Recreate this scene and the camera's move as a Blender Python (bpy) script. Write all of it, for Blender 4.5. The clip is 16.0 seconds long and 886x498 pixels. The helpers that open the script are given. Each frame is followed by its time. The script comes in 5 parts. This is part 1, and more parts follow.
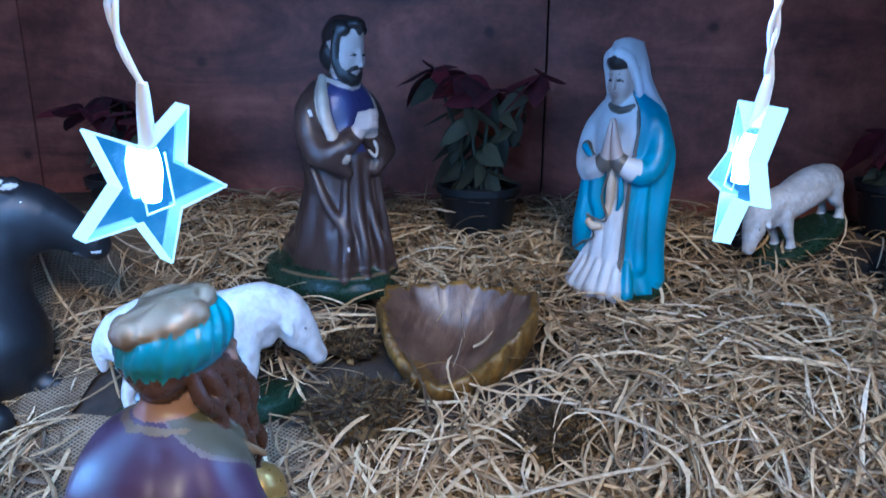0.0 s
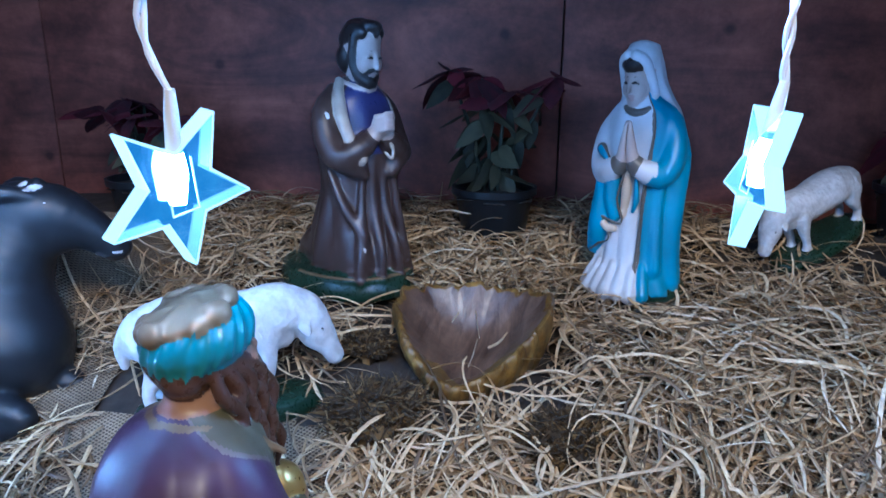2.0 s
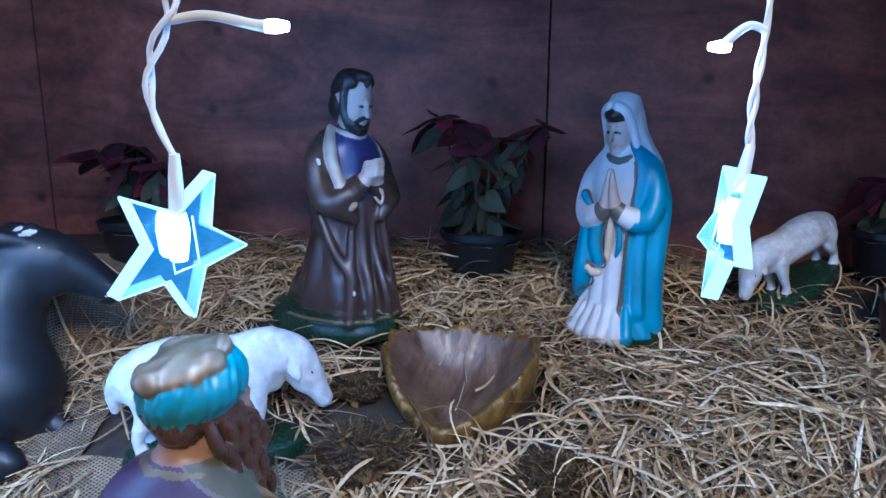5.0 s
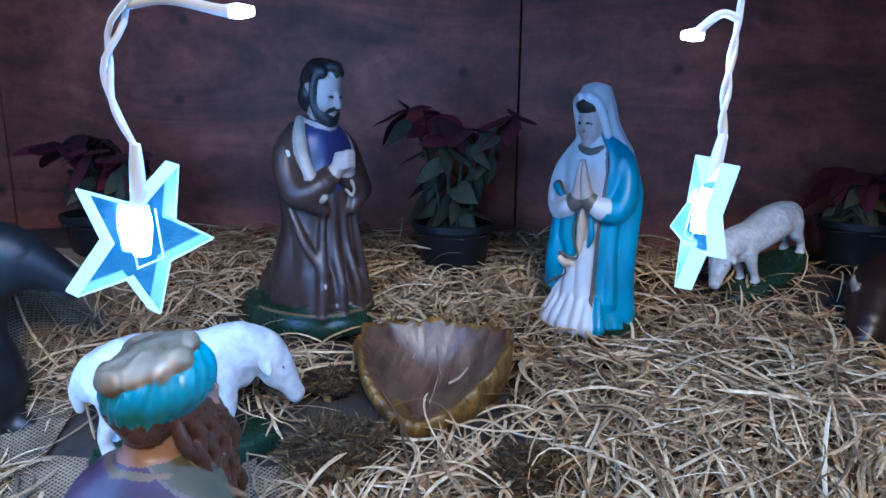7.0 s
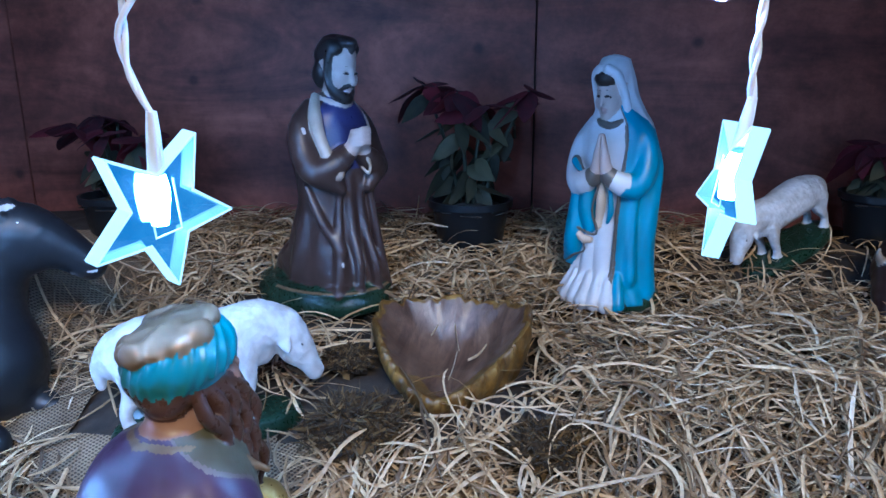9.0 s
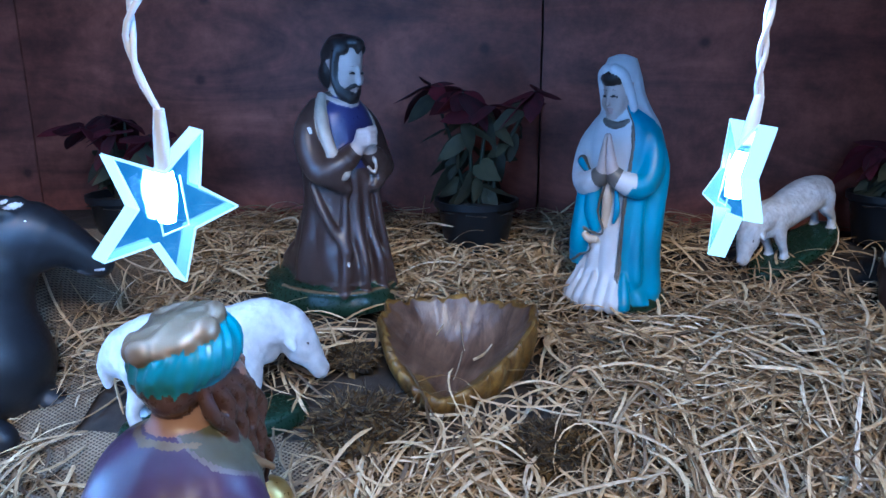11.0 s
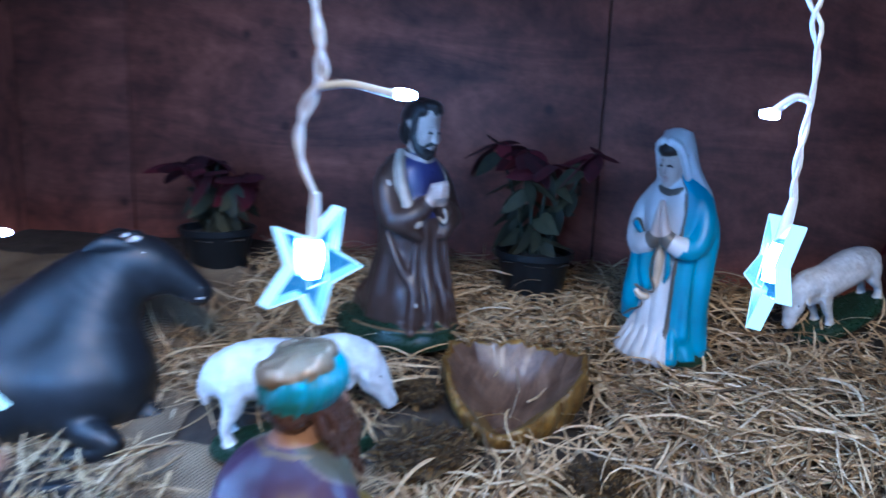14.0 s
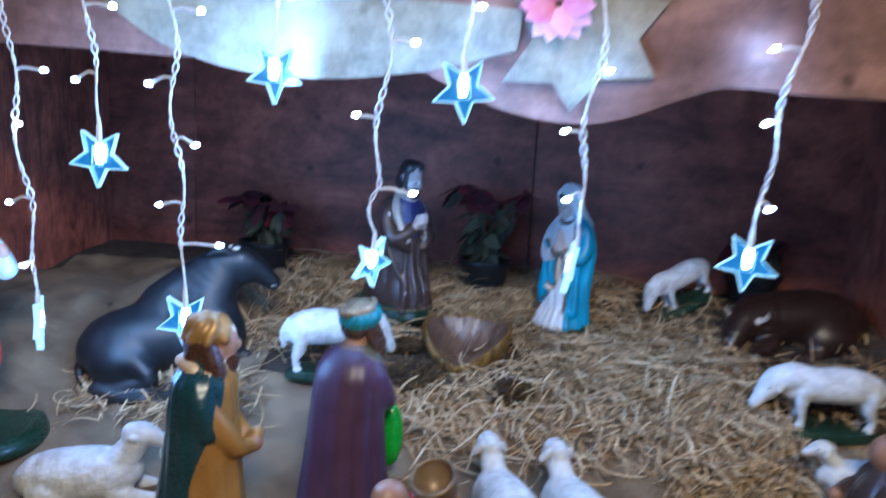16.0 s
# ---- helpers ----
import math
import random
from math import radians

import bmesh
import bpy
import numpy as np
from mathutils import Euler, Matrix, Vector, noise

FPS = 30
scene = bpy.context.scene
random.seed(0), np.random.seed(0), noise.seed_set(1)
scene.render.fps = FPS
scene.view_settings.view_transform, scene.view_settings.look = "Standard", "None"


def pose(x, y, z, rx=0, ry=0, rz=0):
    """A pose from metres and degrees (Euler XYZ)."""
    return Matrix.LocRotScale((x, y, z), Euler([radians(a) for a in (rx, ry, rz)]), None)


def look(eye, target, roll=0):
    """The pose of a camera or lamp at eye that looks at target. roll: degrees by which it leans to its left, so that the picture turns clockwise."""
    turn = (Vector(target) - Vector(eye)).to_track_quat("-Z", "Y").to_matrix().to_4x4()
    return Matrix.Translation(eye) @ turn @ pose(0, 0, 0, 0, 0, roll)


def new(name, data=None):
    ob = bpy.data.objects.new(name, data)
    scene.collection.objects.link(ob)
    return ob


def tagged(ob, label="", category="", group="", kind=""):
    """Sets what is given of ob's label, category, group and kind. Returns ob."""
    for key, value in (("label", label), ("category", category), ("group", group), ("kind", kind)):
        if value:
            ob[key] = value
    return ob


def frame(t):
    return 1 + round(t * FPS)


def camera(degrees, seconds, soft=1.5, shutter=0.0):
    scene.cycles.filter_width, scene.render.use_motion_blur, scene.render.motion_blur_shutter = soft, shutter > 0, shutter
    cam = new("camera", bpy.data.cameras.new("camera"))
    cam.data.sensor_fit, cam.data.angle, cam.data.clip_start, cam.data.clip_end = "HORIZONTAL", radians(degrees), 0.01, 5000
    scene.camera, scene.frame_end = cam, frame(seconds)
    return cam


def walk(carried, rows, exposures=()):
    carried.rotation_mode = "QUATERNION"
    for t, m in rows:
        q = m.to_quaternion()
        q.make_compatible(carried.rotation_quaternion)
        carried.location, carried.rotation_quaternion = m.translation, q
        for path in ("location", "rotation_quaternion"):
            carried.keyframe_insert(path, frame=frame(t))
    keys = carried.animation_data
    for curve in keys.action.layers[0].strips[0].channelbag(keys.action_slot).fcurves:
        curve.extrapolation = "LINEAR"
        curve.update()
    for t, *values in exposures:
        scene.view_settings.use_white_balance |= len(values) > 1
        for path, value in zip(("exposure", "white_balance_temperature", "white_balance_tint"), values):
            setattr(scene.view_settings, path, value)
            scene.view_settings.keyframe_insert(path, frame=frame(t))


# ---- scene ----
cam = camera(64.8, 16.0, shutter=0.9)
PATH = [
    (0, (0.179, 0.156, 0.292), (0.0, 2.077, -0.234), 0.2),
    (0.5, (0.177, 0.16, 0.29), (0.0, 2.066, -0.287), -0.0),
    (1, (0.176, 0.159, 0.289), (-0.016, 2.061, -0.301), 0.1),
    (1.5, (0.175, 0.157, 0.291), (-0.013, 2.067, -0.272), 0.4),
    (2, (0.178, 0.151, 0.294), (-0.041, 2.069, -0.23), 0.1),
    (2.5, (0.181, 0.144, 0.299), (-0.056, 2.069, -0.188), 0.5),
    (3, (0.178, 0.14, 0.302), (-0.041, 2.073, -0.164), 0.6),
    (3.5, (0.179, 0.139, 0.302), (-0.043, 2.074, -0.154), 0.6),
    (4, (0.18, 0.136, 0.306), (-0.041, 2.079, -0.111), 0.6),
    (6.5, (0.179, 0.142, 0.304), (0.061, 2.09, -0.132), 0.5),
    (7, (0.179, 0.143, 0.304), (0.07, 2.09, -0.139), 0.5),
    (7.5, (0.179, 0.144, 0.303), (0.071, 2.088, -0.154), 0.4),
    (8, (0.178, 0.145, 0.301), (0.066, 2.088, -0.162), 0.2),
    (8.5, (0.177, 0.146, 0.299), (0.052, 2.084, -0.181), -0.0),
    (9, (0.176, 0.147, 0.297), (0.025, 2.079, -0.195), -0.3),
    (11.5, (0.176, 0.146, 0.296), (0.007, 2.078, -0.193), -0.2),
    (12, (0.177, 0.145, 0.296), (0.01, 2.079, -0.186), -0.0),
    (12.5, (0.176, 0.144, 0.297), (0.013, 2.08, -0.177), 0.1),
    (13, (0.176, 0.143, 0.297), (0.004, 2.082, -0.162), 0.3),
    (13.5, (0.175, 0.136, 0.302), (-0.006, 2.077, -0.146), 0.4),
    (14, (0.162, 0.078, 0.325), (-0.139, 2.016, -0.067), 2.2),
    (14.5, (0.161, -0.041, 0.329), (-0.22, 1.884, -0.06), 2.4),
    (15, (0.171, -0.165, 0.351), (-0.178, 1.774, 0.009), 4.8),
    (15.5, (0.197, -0.303, 0.387), (-0.113, 1.62, -0.064), 2.2),
    (16, (0.225, -0.395, 0.415), (-0.008, 1.558, 0.056), 3.2),
]
walk(cam, [(t, look(eye, target, roll)) for t, eye, target, roll in PATH], [(0.0, 0.06, 5020, 8), (13.5, 0.06, 5020, 8), (15.0, 0.15, 5120, 8), (16.0, 0.04, 5180, 8)])


# ---- world and light ----
world = bpy.data.worlds.new("world")
scene.world = world
world.use_nodes = True
world.node_tree.nodes["Background"].inputs[0].default_value = (0.55, 0.6, 0.75, 1)
world.node_tree.nodes["Background"].inputs[1].default_value = 0.03

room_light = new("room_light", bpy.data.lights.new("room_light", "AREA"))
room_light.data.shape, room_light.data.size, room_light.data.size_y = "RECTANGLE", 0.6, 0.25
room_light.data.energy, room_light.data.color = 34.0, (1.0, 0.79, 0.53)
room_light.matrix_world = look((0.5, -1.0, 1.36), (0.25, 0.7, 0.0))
LED_GAIN = 1.0


# ---- materials ----
def shader(name):
    m = bpy.data.materials.new(name)
    m.use_nodes = True
    nt = m.node_tree
    return m, nt, nt.nodes["Principled BSDF"]


def node(nt, kind, **sets):
    n = nt.nodes.new(kind)
    for k, v in sets.items():
        n.inputs[k.replace("_", " ")].default_value = v
    return n


def tinted(nt, source, stops):
    """A colour ramp over a value socket."""
    r = nt.nodes.new("ShaderNodeValToRGB")
    e = r.color_ramp.elements
    while len(e) < len(stops):
        e.new(0.5)
    for i, (p, c) in enumerate(stops):
        e[i].position, e[i].color = p, (*c, 1)
    nt.links.new(source, r.inputs[0])
    return r.outputs[0]


def bumped(nt, bsdf, source, strength, distance):
    b = node(nt, "ShaderNodeBump", Strength=strength, Distance=distance)
    nt.links.new(source, b.inputs["Height"])
    nt.links.new(b.outputs[0], bsdf.inputs["Normal"])
    return b


def enamel(name, colour, rough=0.3, metal=0.0, vary=0.25, scale=60.0, bump=0.03, chips=None):
    """Painted plaster: brush-uneven colour at two scales, small relief, and chipped spots."""
    m, nt, b = shader(name)
    co = nt.nodes.new("ShaderNodeTexCoord").outputs["Object"]
    big = node(nt, "ShaderNodeTexNoise", Scale=scale * 0.35, Detail=4.0)
    fine = node(nt, "ShaderNodeTexNoise", Scale=scale * 4, Detail=6.0)
    for n in (big, fine):
        nt.links.new(co, n.inputs["Vector"])
    lo = tuple(c * (1 - vary) for c in colour)
    hi = tuple(min(1, c * (1 + vary * 0.6)) for c in colour)
    col = tinted(nt, big.outputs[0], [(0.3, lo), (0.7, hi)])
    if chips:
        spot = tinted(nt, node(nt, "ShaderNodeTexNoise", Scale=scale * 0.9, Detail=2.0).outputs[0], [(0.74, (0, 0, 0)), (0.76, (1, 1, 1))])
        mix = nt.nodes.new("ShaderNodeMix")
        mix.data_type = "RGBA"
        nt.links.new(spot, mix.inputs["Factor"])
        nt.links.new(col, mix.inputs["A"])
        mix.inputs["B"].default_value = (*chips, 1)
        col = mix.outputs["Result"]
    nt.links.new(col, b.inputs["Base Color"])
    r = tinted(nt, fine.outputs[0], [(0.3, (rough * 0.88,) * 3), (0.7, (min(1, rough * 1.2),) * 3)])
    nt.links.new(r, b.inputs["Roughness"])
    b.inputs["Metallic"].default_value = metal
    bumped(nt, b, fine.outputs[0], bump, 0.001)
    return m


def wool(name, colour):
    m, nt, b = shader(name)
    co = nt.nodes.new("ShaderNodeTexCoord").outputs["Object"]
    v = node(nt, "ShaderNodeTexVoronoi", Scale=150.0)
    n = node(nt, "ShaderNodeTexNoise", Scale=60.0, Detail=6.0)
    nt.links.new(co, v.inputs["Vector"])
    nt.links.new(co, n.inputs["Vector"])
    nt.links.new(tinted(nt, n.outputs[0], [(0.35, tuple(c * 0.72 for c in colour)), (0.6, colour)]), b.inputs["Base Color"])
    b.inputs["Roughness"].default_value = 0.55
    add = nt.nodes.new("ShaderNodeMath")
    add.operation = "ADD"
    nt.links.new(v.outputs["Distance"], add.inputs[0])
    nt.links.new(n.outputs[0], add.inputs[1])
    bumped(nt, b, add.outputs[0], 0.36, 0.002)
    return m


def plywood(name, dark, light, rough=0.6, grain=(3.0, 40.0, 10.0)):
    m, nt, b = shader(name)
    co = nt.nodes.new("ShaderNodeTexCoord").outputs["Object"]
    mp = nt.nodes.new("ShaderNodeMapping")
    mp.inputs["Scale"].default_value = grain
    nt.links.new(co, mp.inputs["Vector"])
    streak = node(nt, "ShaderNodeTexNoise", Scale=1.0, Detail=8.0, Roughness=0.65, Distortion=1.2)
    blot = node(nt, "ShaderNodeTexNoise", Scale=14.0, Detail=8.0, Roughness=0.72)
    knot = node(nt, "ShaderNodeTexVoronoi", Scale=9.0)
    nt.links.new(mp.outputs[0], streak.inputs["Vector"])
    nt.links.new(co, blot.inputs["Vector"])
    nt.links.new(co, knot.inputs["Vector"])
    a = tinted(nt, streak.outputs[0], [(0.3, dark), (0.72, light)])
    c = tinted(nt, blot.outputs[0], [(0.36, (0.36, 0.33, 0.33)), (0.62, (1, 1, 1))])
    k = tinted(nt, knot.outputs["Distance"], [(0.04, (0.25, 0.2, 0.2)), (0.1, (1, 1, 1))])
    out = a
    for other in (c, k):
        mix = nt.nodes.new("ShaderNodeMix")
        mix.data_type, mix.blend_type = "RGBA", "MULTIPLY"
        mix.inputs["Factor"].default_value = 0.85
        nt.links.new(out, mix.inputs["A"])
        nt.links.new(other, mix.inputs["B"])
        out = mix.outputs["Result"]
    nt.links.new(out, b.inputs["Base Color"])
    b.inputs["Roughness"].default_value = rough
    bumped(nt, b, streak.outputs[0], 0.35, 0.002)
    return m


def burlap_weave(name):
    """Jute sacking: two crossed thread waves, uneven thread colour, holes between threads."""
    m, nt, b = shader(name)
    uv = nt.nodes.new("ShaderNodeUVMap").outputs[0]
    warp = node(nt, "ShaderNodeTexNoise", Scale=40.0, Detail=2.0)
    nt.links.new(uv, warp.inputs["Vector"])
    add = nt.nodes.new("ShaderNodeVectorMath")
    add.operation = "MULTIPLY_ADD"
    add.inputs[1].default_value = (0.0022, 0.0022, 0)
    nt.links.new(warp.outputs["Color"], add.inputs[0])
    nt.links.new(uv, add.inputs[2])
    waves = []
    for axis in "XY":
        w = nt.nodes.new("ShaderNodeTexWave")
        w.bands_direction = axis
        w.inputs["Scale"].default_value = 84.0
        w.inputs["Distortion"].default_value = 0.6
        nt.links.new(add.outputs[0], w.inputs["Vector"])
        waves.append(w.outputs["Fac"])
    top = nt.nodes.new("ShaderNodeMath")
    top.operation = "MULTIPLY"
    nt.links.new(waves[0], top.inputs[0])
    nt.links.new(waves[1], top.inputs[1])
    blot = node(nt, "ShaderNodeTexNoise", Scale=14.0, Detail=5.0)
    nt.links.new(uv, blot.inputs["Vector"])
    base = tinted(nt, blot.outputs[0], [(0.3, (0.13, 0.092, 0.057)), (0.7, (0.32, 0.235, 0.148))])
    hole = tinted(nt, top.outputs[0], [(0.0, (1, 1, 1)), (0.2, (0.85, 0.82, 0.78)), (0.6, (0.08, 0.07, 0.06))])
    mix = nt.nodes.new("ShaderNodeMix")
    mix.data_type, mix.blend_type = "RGBA", "MULTIPLY"
    mix.inputs["Factor"].default_value = 0.9
    nt.links.new(base, mix.inputs["A"])
    nt.links.new(hole, mix.inputs["B"])
    nt.links.new(mix.outputs["Result"], b.inputs["Base Color"])
    b.inputs["Roughness"].default_value = 0.9
    inv = nt.nodes.new("ShaderNodeMath")
    inv.operation = "SUBTRACT"
    inv.inputs[0].default_value = 1.0
    nt.links.new(top.outputs[0], inv.inputs[1])
    bumped(nt, b, inv.outputs[0], 0.7, 0.002)
    return m


def strands(name, stops, rough=0.5):
    """Straw: each shred its own shade, with a lengthwise streak."""
    m, nt, b = shader(name)
    g = nt.nodes.new("ShaderNodeNewGeometry")
    col = tinted(nt, g.outputs["Random Per Island"], stops)
    n = node(nt, "ShaderNodeTexNoise", Scale=160.0, Detail=3.0)
    nt.links.new(nt.nodes.new("ShaderNodeTexCoord").outputs["Object"], n.inputs["Vector"])
    f = tinted(nt, n.outputs[0], [(0.3, (0.65, 0.62, 0.58)), (0.65, (1, 1, 1))])
    mix = nt.nodes.new("ShaderNodeMix")
    mix.data_type, mix.blend_type = "RGBA", "MULTIPLY"
    mix.inputs["Factor"].default_value = 1.0
    nt.links.new(col, mix.inputs["A"])
    nt.links.new(f, mix.inputs["B"])
    nt.links.new(mix.outputs["Result"], b.inputs["Base Color"])
    b.inputs["Roughness"].default_value = rough
    return m


def leafy(name, a, c, rough=0.5):
    m, nt, b = shader(name)
    r = nt.nodes.new("ShaderNodeObjectInfo")
    n = node(nt, "ShaderNodeTexNoise", Scale=45.0, Detail=5.0)
    nt.links.new(nt.nodes.new("ShaderNodeTexCoord").outputs["Object"], n.inputs["Vector"])
    add = nt.nodes.new("ShaderNodeMath")
    add.operation = "MULTIPLY_ADD"
    add.inputs[1].default_value = 0.6
    nt.links.new(r.outputs["Random"], add.inputs[0])
    sub = nt.nodes.new("ShaderNodeMath")
    sub.operation = "SUBTRACT"
    sub.inputs[1].default_value = 0.3
    nt.links.new(n.outputs[0], sub.inputs[0])
    nt.links.new(sub.outputs[0], add.inputs[2])
    nt.links.new(tinted(nt, add.outputs[0], [(0.1, a), (0.8, c)]), b.inputs["Base Color"])
    b.inputs["Roughness"].default_value = rough
    bumped(nt, b, n.outputs[0], 0.4, 0.002)
    return m


def glowing(name, colour, strength):
    m, nt, b = shader(name)
    b.inputs["Base Color"].default_value = (0.02, 0.03, 0.04, 1)
    b.inputs["Emission Color"].default_value = (*colour, 1)
    b.inputs["Emission Strength"].default_value = strength * LED_GAIN
    return m


def acrylic(name):
    """Clear moulded star, lit from inside by its diode: thin gloss over see-through plastic that gives off the diode's light."""
    m, nt, b = shader(name)
    nt.nodes.remove(b)
    clear = nt.nodes.new("ShaderNodeBsdfTransparent")
    clear.inputs[0].default_value = (0.7, 0.86, 1.0, 1)
    glow = node(nt, "ShaderNodeEmission", Strength=0.9 * LED_GAIN)
    cells = node(nt, "ShaderNodeTexNoise", Scale=90.0, Detail=3.0)
    nt.links.new(nt.nodes.new("ShaderNodeTexCoord").outputs["Object"], cells.inputs["Vector"])
    nt.links.new(tinted(nt, cells.outputs[0], [(0.3, (0.045, 0.27, 0.66)), (0.7, (0.11, 0.46, 0.9))]), glow.inputs[0])
    gloss = node(nt, "ShaderNodeBsdfGlossy", Roughness=0.1)
    one, two = nt.nodes.new("ShaderNodeMixShader"), nt.nodes.new("ShaderNodeMixShader")
    one.inputs[0].default_value, two.inputs[0].default_value = 0.5, 0.05
    nt.links.new(clear.outputs[0], one.inputs[1])
    nt.links.new(glow.outputs[0], one.inputs[2])
    nt.links.new(one.outputs[0], two.inputs[1])
    nt.links.new(gloss.outputs[0], two.inputs[2])
    nt.links.new(two.outputs[0], nt.nodes["Material Output"].inputs[0])
    return m


PLY_DARK = plywood("dark_red_brown_plywood", (0.1, 0.025, 0.018), (0.5, 0.145, 0.085))
PLY_FRONT = plywood("red_brown_plywood", (0.13, 0.056, 0.042), (0.34, 0.175, 0.13), 0.72)
CREAM = plywood("cream_painted_board", (0.26, 0.22, 0.15), (0.36, 0.32, 0.23), 0.65)
EARTH = plywood("dark_earthy_cloth", (0.03, 0.024, 0.02), (0.075, 0.058, 0.045), 0.9, (30, 30, 30))
BURLAP = burlap_weave("jute_burlap")
STRAW = strands("straw", [(0.0, (0.1, 0.066, 0.038)), (0.3, (0.3, 0.195, 0.095)), (0.65, (0.56, 0.38, 0.2)), (1.0, (0.76, 0.58, 0.35))])
PALE_STRAW = strands("pale_straw", [(0.0, (0.42, 0.305, 0.18)), (1.0, (0.77, 0.64, 0.45))])
PLASTER = plywood("room_plaster", (0.3, 0.28, 0.25), (0.36, 0.34, 0.31), 0.8, (5, 5, 5))
SKIN = enamel("pale_skin_paint", (0.44, 0.34, 0.29), 0.45, vary=0.15)
TAN = enamel("tan_skin_paint", (0.3, 0.16, 0.1), 0.4)
BLACK = enamel("black_hair_paint", (0.018, 0.015, 0.014), 0.3)
DKBROWN = enamel("dark_brown_hair_paint", (0.06, 0.028, 0.018), 0.28)
ROBE_BROWN = enamel("brown_robe_paint", (0.05, 0.03, 0.024), 0.34, vary=0.35, bump=0.08)
NAVY = enamel("navy_blue_paint", (0.035, 0.035, 0.11), 0.3)
STOLE = enamel("worn_ivory_paint", (0.42, 0.35, 0.28), 0.4, vary=0.5)
BASE_GREEN = enamel("dark_green_paint", (0.012, 0.032, 0.018), 0.28)
WHITE = enamel("white_dress_paint", (0.56, 0.55, 0.55), 0.42, vary=0.16)
SKYBLUE = enamel("sky_blue_cloak_paint", (0.025, 0.23, 0.36), 0.36, vary=0.3, bump=0.06)
TRIM = enamel("bronze_trim_paint", (0.1, 0.085, 0.07), 0.35)
GOLDLINE = enamel("tan_gold_lining_paint", (0.55, 0.42, 0.3), 0.35)
PURPLE = enamel("purple_cape_paint", (0.062, 0.03, 0.068), 0.4, vary=0.3, bump=0.06)
TEAL = enamel("turquoise_turban_paint", (0.025, 0.19, 0.225), 0.33, vary=0.4)
WORN = enamel("worn_grey_border_paint", (0.17, 0.135, 0.125), 0.45, vary=0.5)
GOLD = enamel("gold_paint", (0.5, 0.33, 0.1), 0.3, 0.7)
OLDGOLD = enamel("tarnished_gold_paint", (0.25, 0.17, 0.095), 0.42, 0.4, vary=0.5)
CAPGOLD = enamel("brown_gold_cap_paint", (0.33, 0.19, 0.065), 0.4, 0.35, vary=0.4)
GREEN = enamel("bright_green_paint", (0.03, 0.32, 0.03), 0.25)
OLIVE = enamel("olive_tunic_paint", (0.1, 0.095, 0.06), 0.45)
RED = enamel("red_tunic_paint", (0.45, 0.03, 0.025), 0.3)
DKTEAL = enamel("dark_teal_cape_paint", (0.012, 0.045, 0.06), 0.28)
LIPS = enamel("rose_lip_paint", (0.4, 0.26, 0.225), 0.4, vary=0.1)
OCHRE = enamel("ochre_robe_paint", (0.3, 0.15, 0.035), 0.3)
WOOL = wool("white_wool_paint", (0.6, 0.6, 0.6))
DONKEY = enamel("charcoal_coat_paint", (0.011, 0.012, 0.015), 0.44, vary=0.5, bump=0.08)
OXRED = enamel("dark_red_brown_coat_paint", (0.02, 0.009, 0.007), 0.35)
POTBLACK = enamel("black_plastic", (0.008, 0.01, 0.012), 0.4)
SOIL = plywood("potting_soil", (0.02, 0.016, 0.012), (0.09, 0.07, 0.055), 0.95, (60, 60, 60))
LEAF = leafy("faded_green_leaf", (0.014, 0.013, 0.005), (0.075, 0.06, 0.024), 0.75)
BRACT = leafy("crimson_bract", (0.025, 0.002, 0.004), (0.13, 0.005, 0.011), 0.9)
STEM = enamel("leafy_stem", (0.03, 0.034, 0.016), 0.6)
PINK = leafy("pink_petal", (0.6, 0.12, 0.3), (0.8, 0.45, 0.55), 0.6)
MANGER_IN = plywood("manger_brown_inside", (0.055, 0.027, 0.017), (0.25, 0.15, 0.095), 0.33, (60, 14, 30))
MANGER_RIM = plywood("manger_gilded_rim", (0.075, 0.038, 0.014), (0.34, 0.19, 0.04), 0.35, (90, 90, 60))
MOSS = strands("brown_moss", [(0.0, (0.022, 0.014, 0.008)), (0.6, (0.07, 0.045, 0.02)), (1.0, (0.2, 0.13, 0.05))], 0.9)
WIRE = enamel("white_cable", (0.68, 0.68, 0.7), 0.4, vary=0.05)
LED = glowing("diode_glow", (0.31, 0.56, 1.0), 800.0)
RIM = glowing("star_edge_glow", (0.5, 0.82, 1.0), 1.5)
ACRYLIC = acrylic("clear_star_acrylic")


# ---- mesh helpers ----
def to_mesh(name, bm, mats, smooth=True):
    me = bpy.data.meshes.new(name)
    bm.normal_update()
    bm.to_mesh(me)
    bm.free()
    for m in mats if isinstance(mats, (list, tuple)) else [mats]:
        me.materials.append(m)
    if smooth:
        me.polygons.foreach_set("use_smooth", [True] * len(me.polygons))
        me.set_sharp_from_angle(angle=radians(50))
    return me


def part(name, bm, mats, parent, label="", smooth=True):
    ob = new(name, to_mesh(name, bm, mats, smooth))
    ob.parent = parent
    return tagged(ob, label)


def thing(name, label, category, group="", kind="", at=(0, 0, 0)):
    ob = new(name)
    ob.location, ob.empty_display_size = at, 0.02
    return tagged(ob, label, category, group, kind)


def solid(name, bm, mats, label, category="", group="", kind="", m=None, smooth=True):
    ob = new(name, to_mesh(name, bm, mats, smooth))
    if m:
        ob.matrix_world = m
    return tagged(ob, label, category, group, kind)


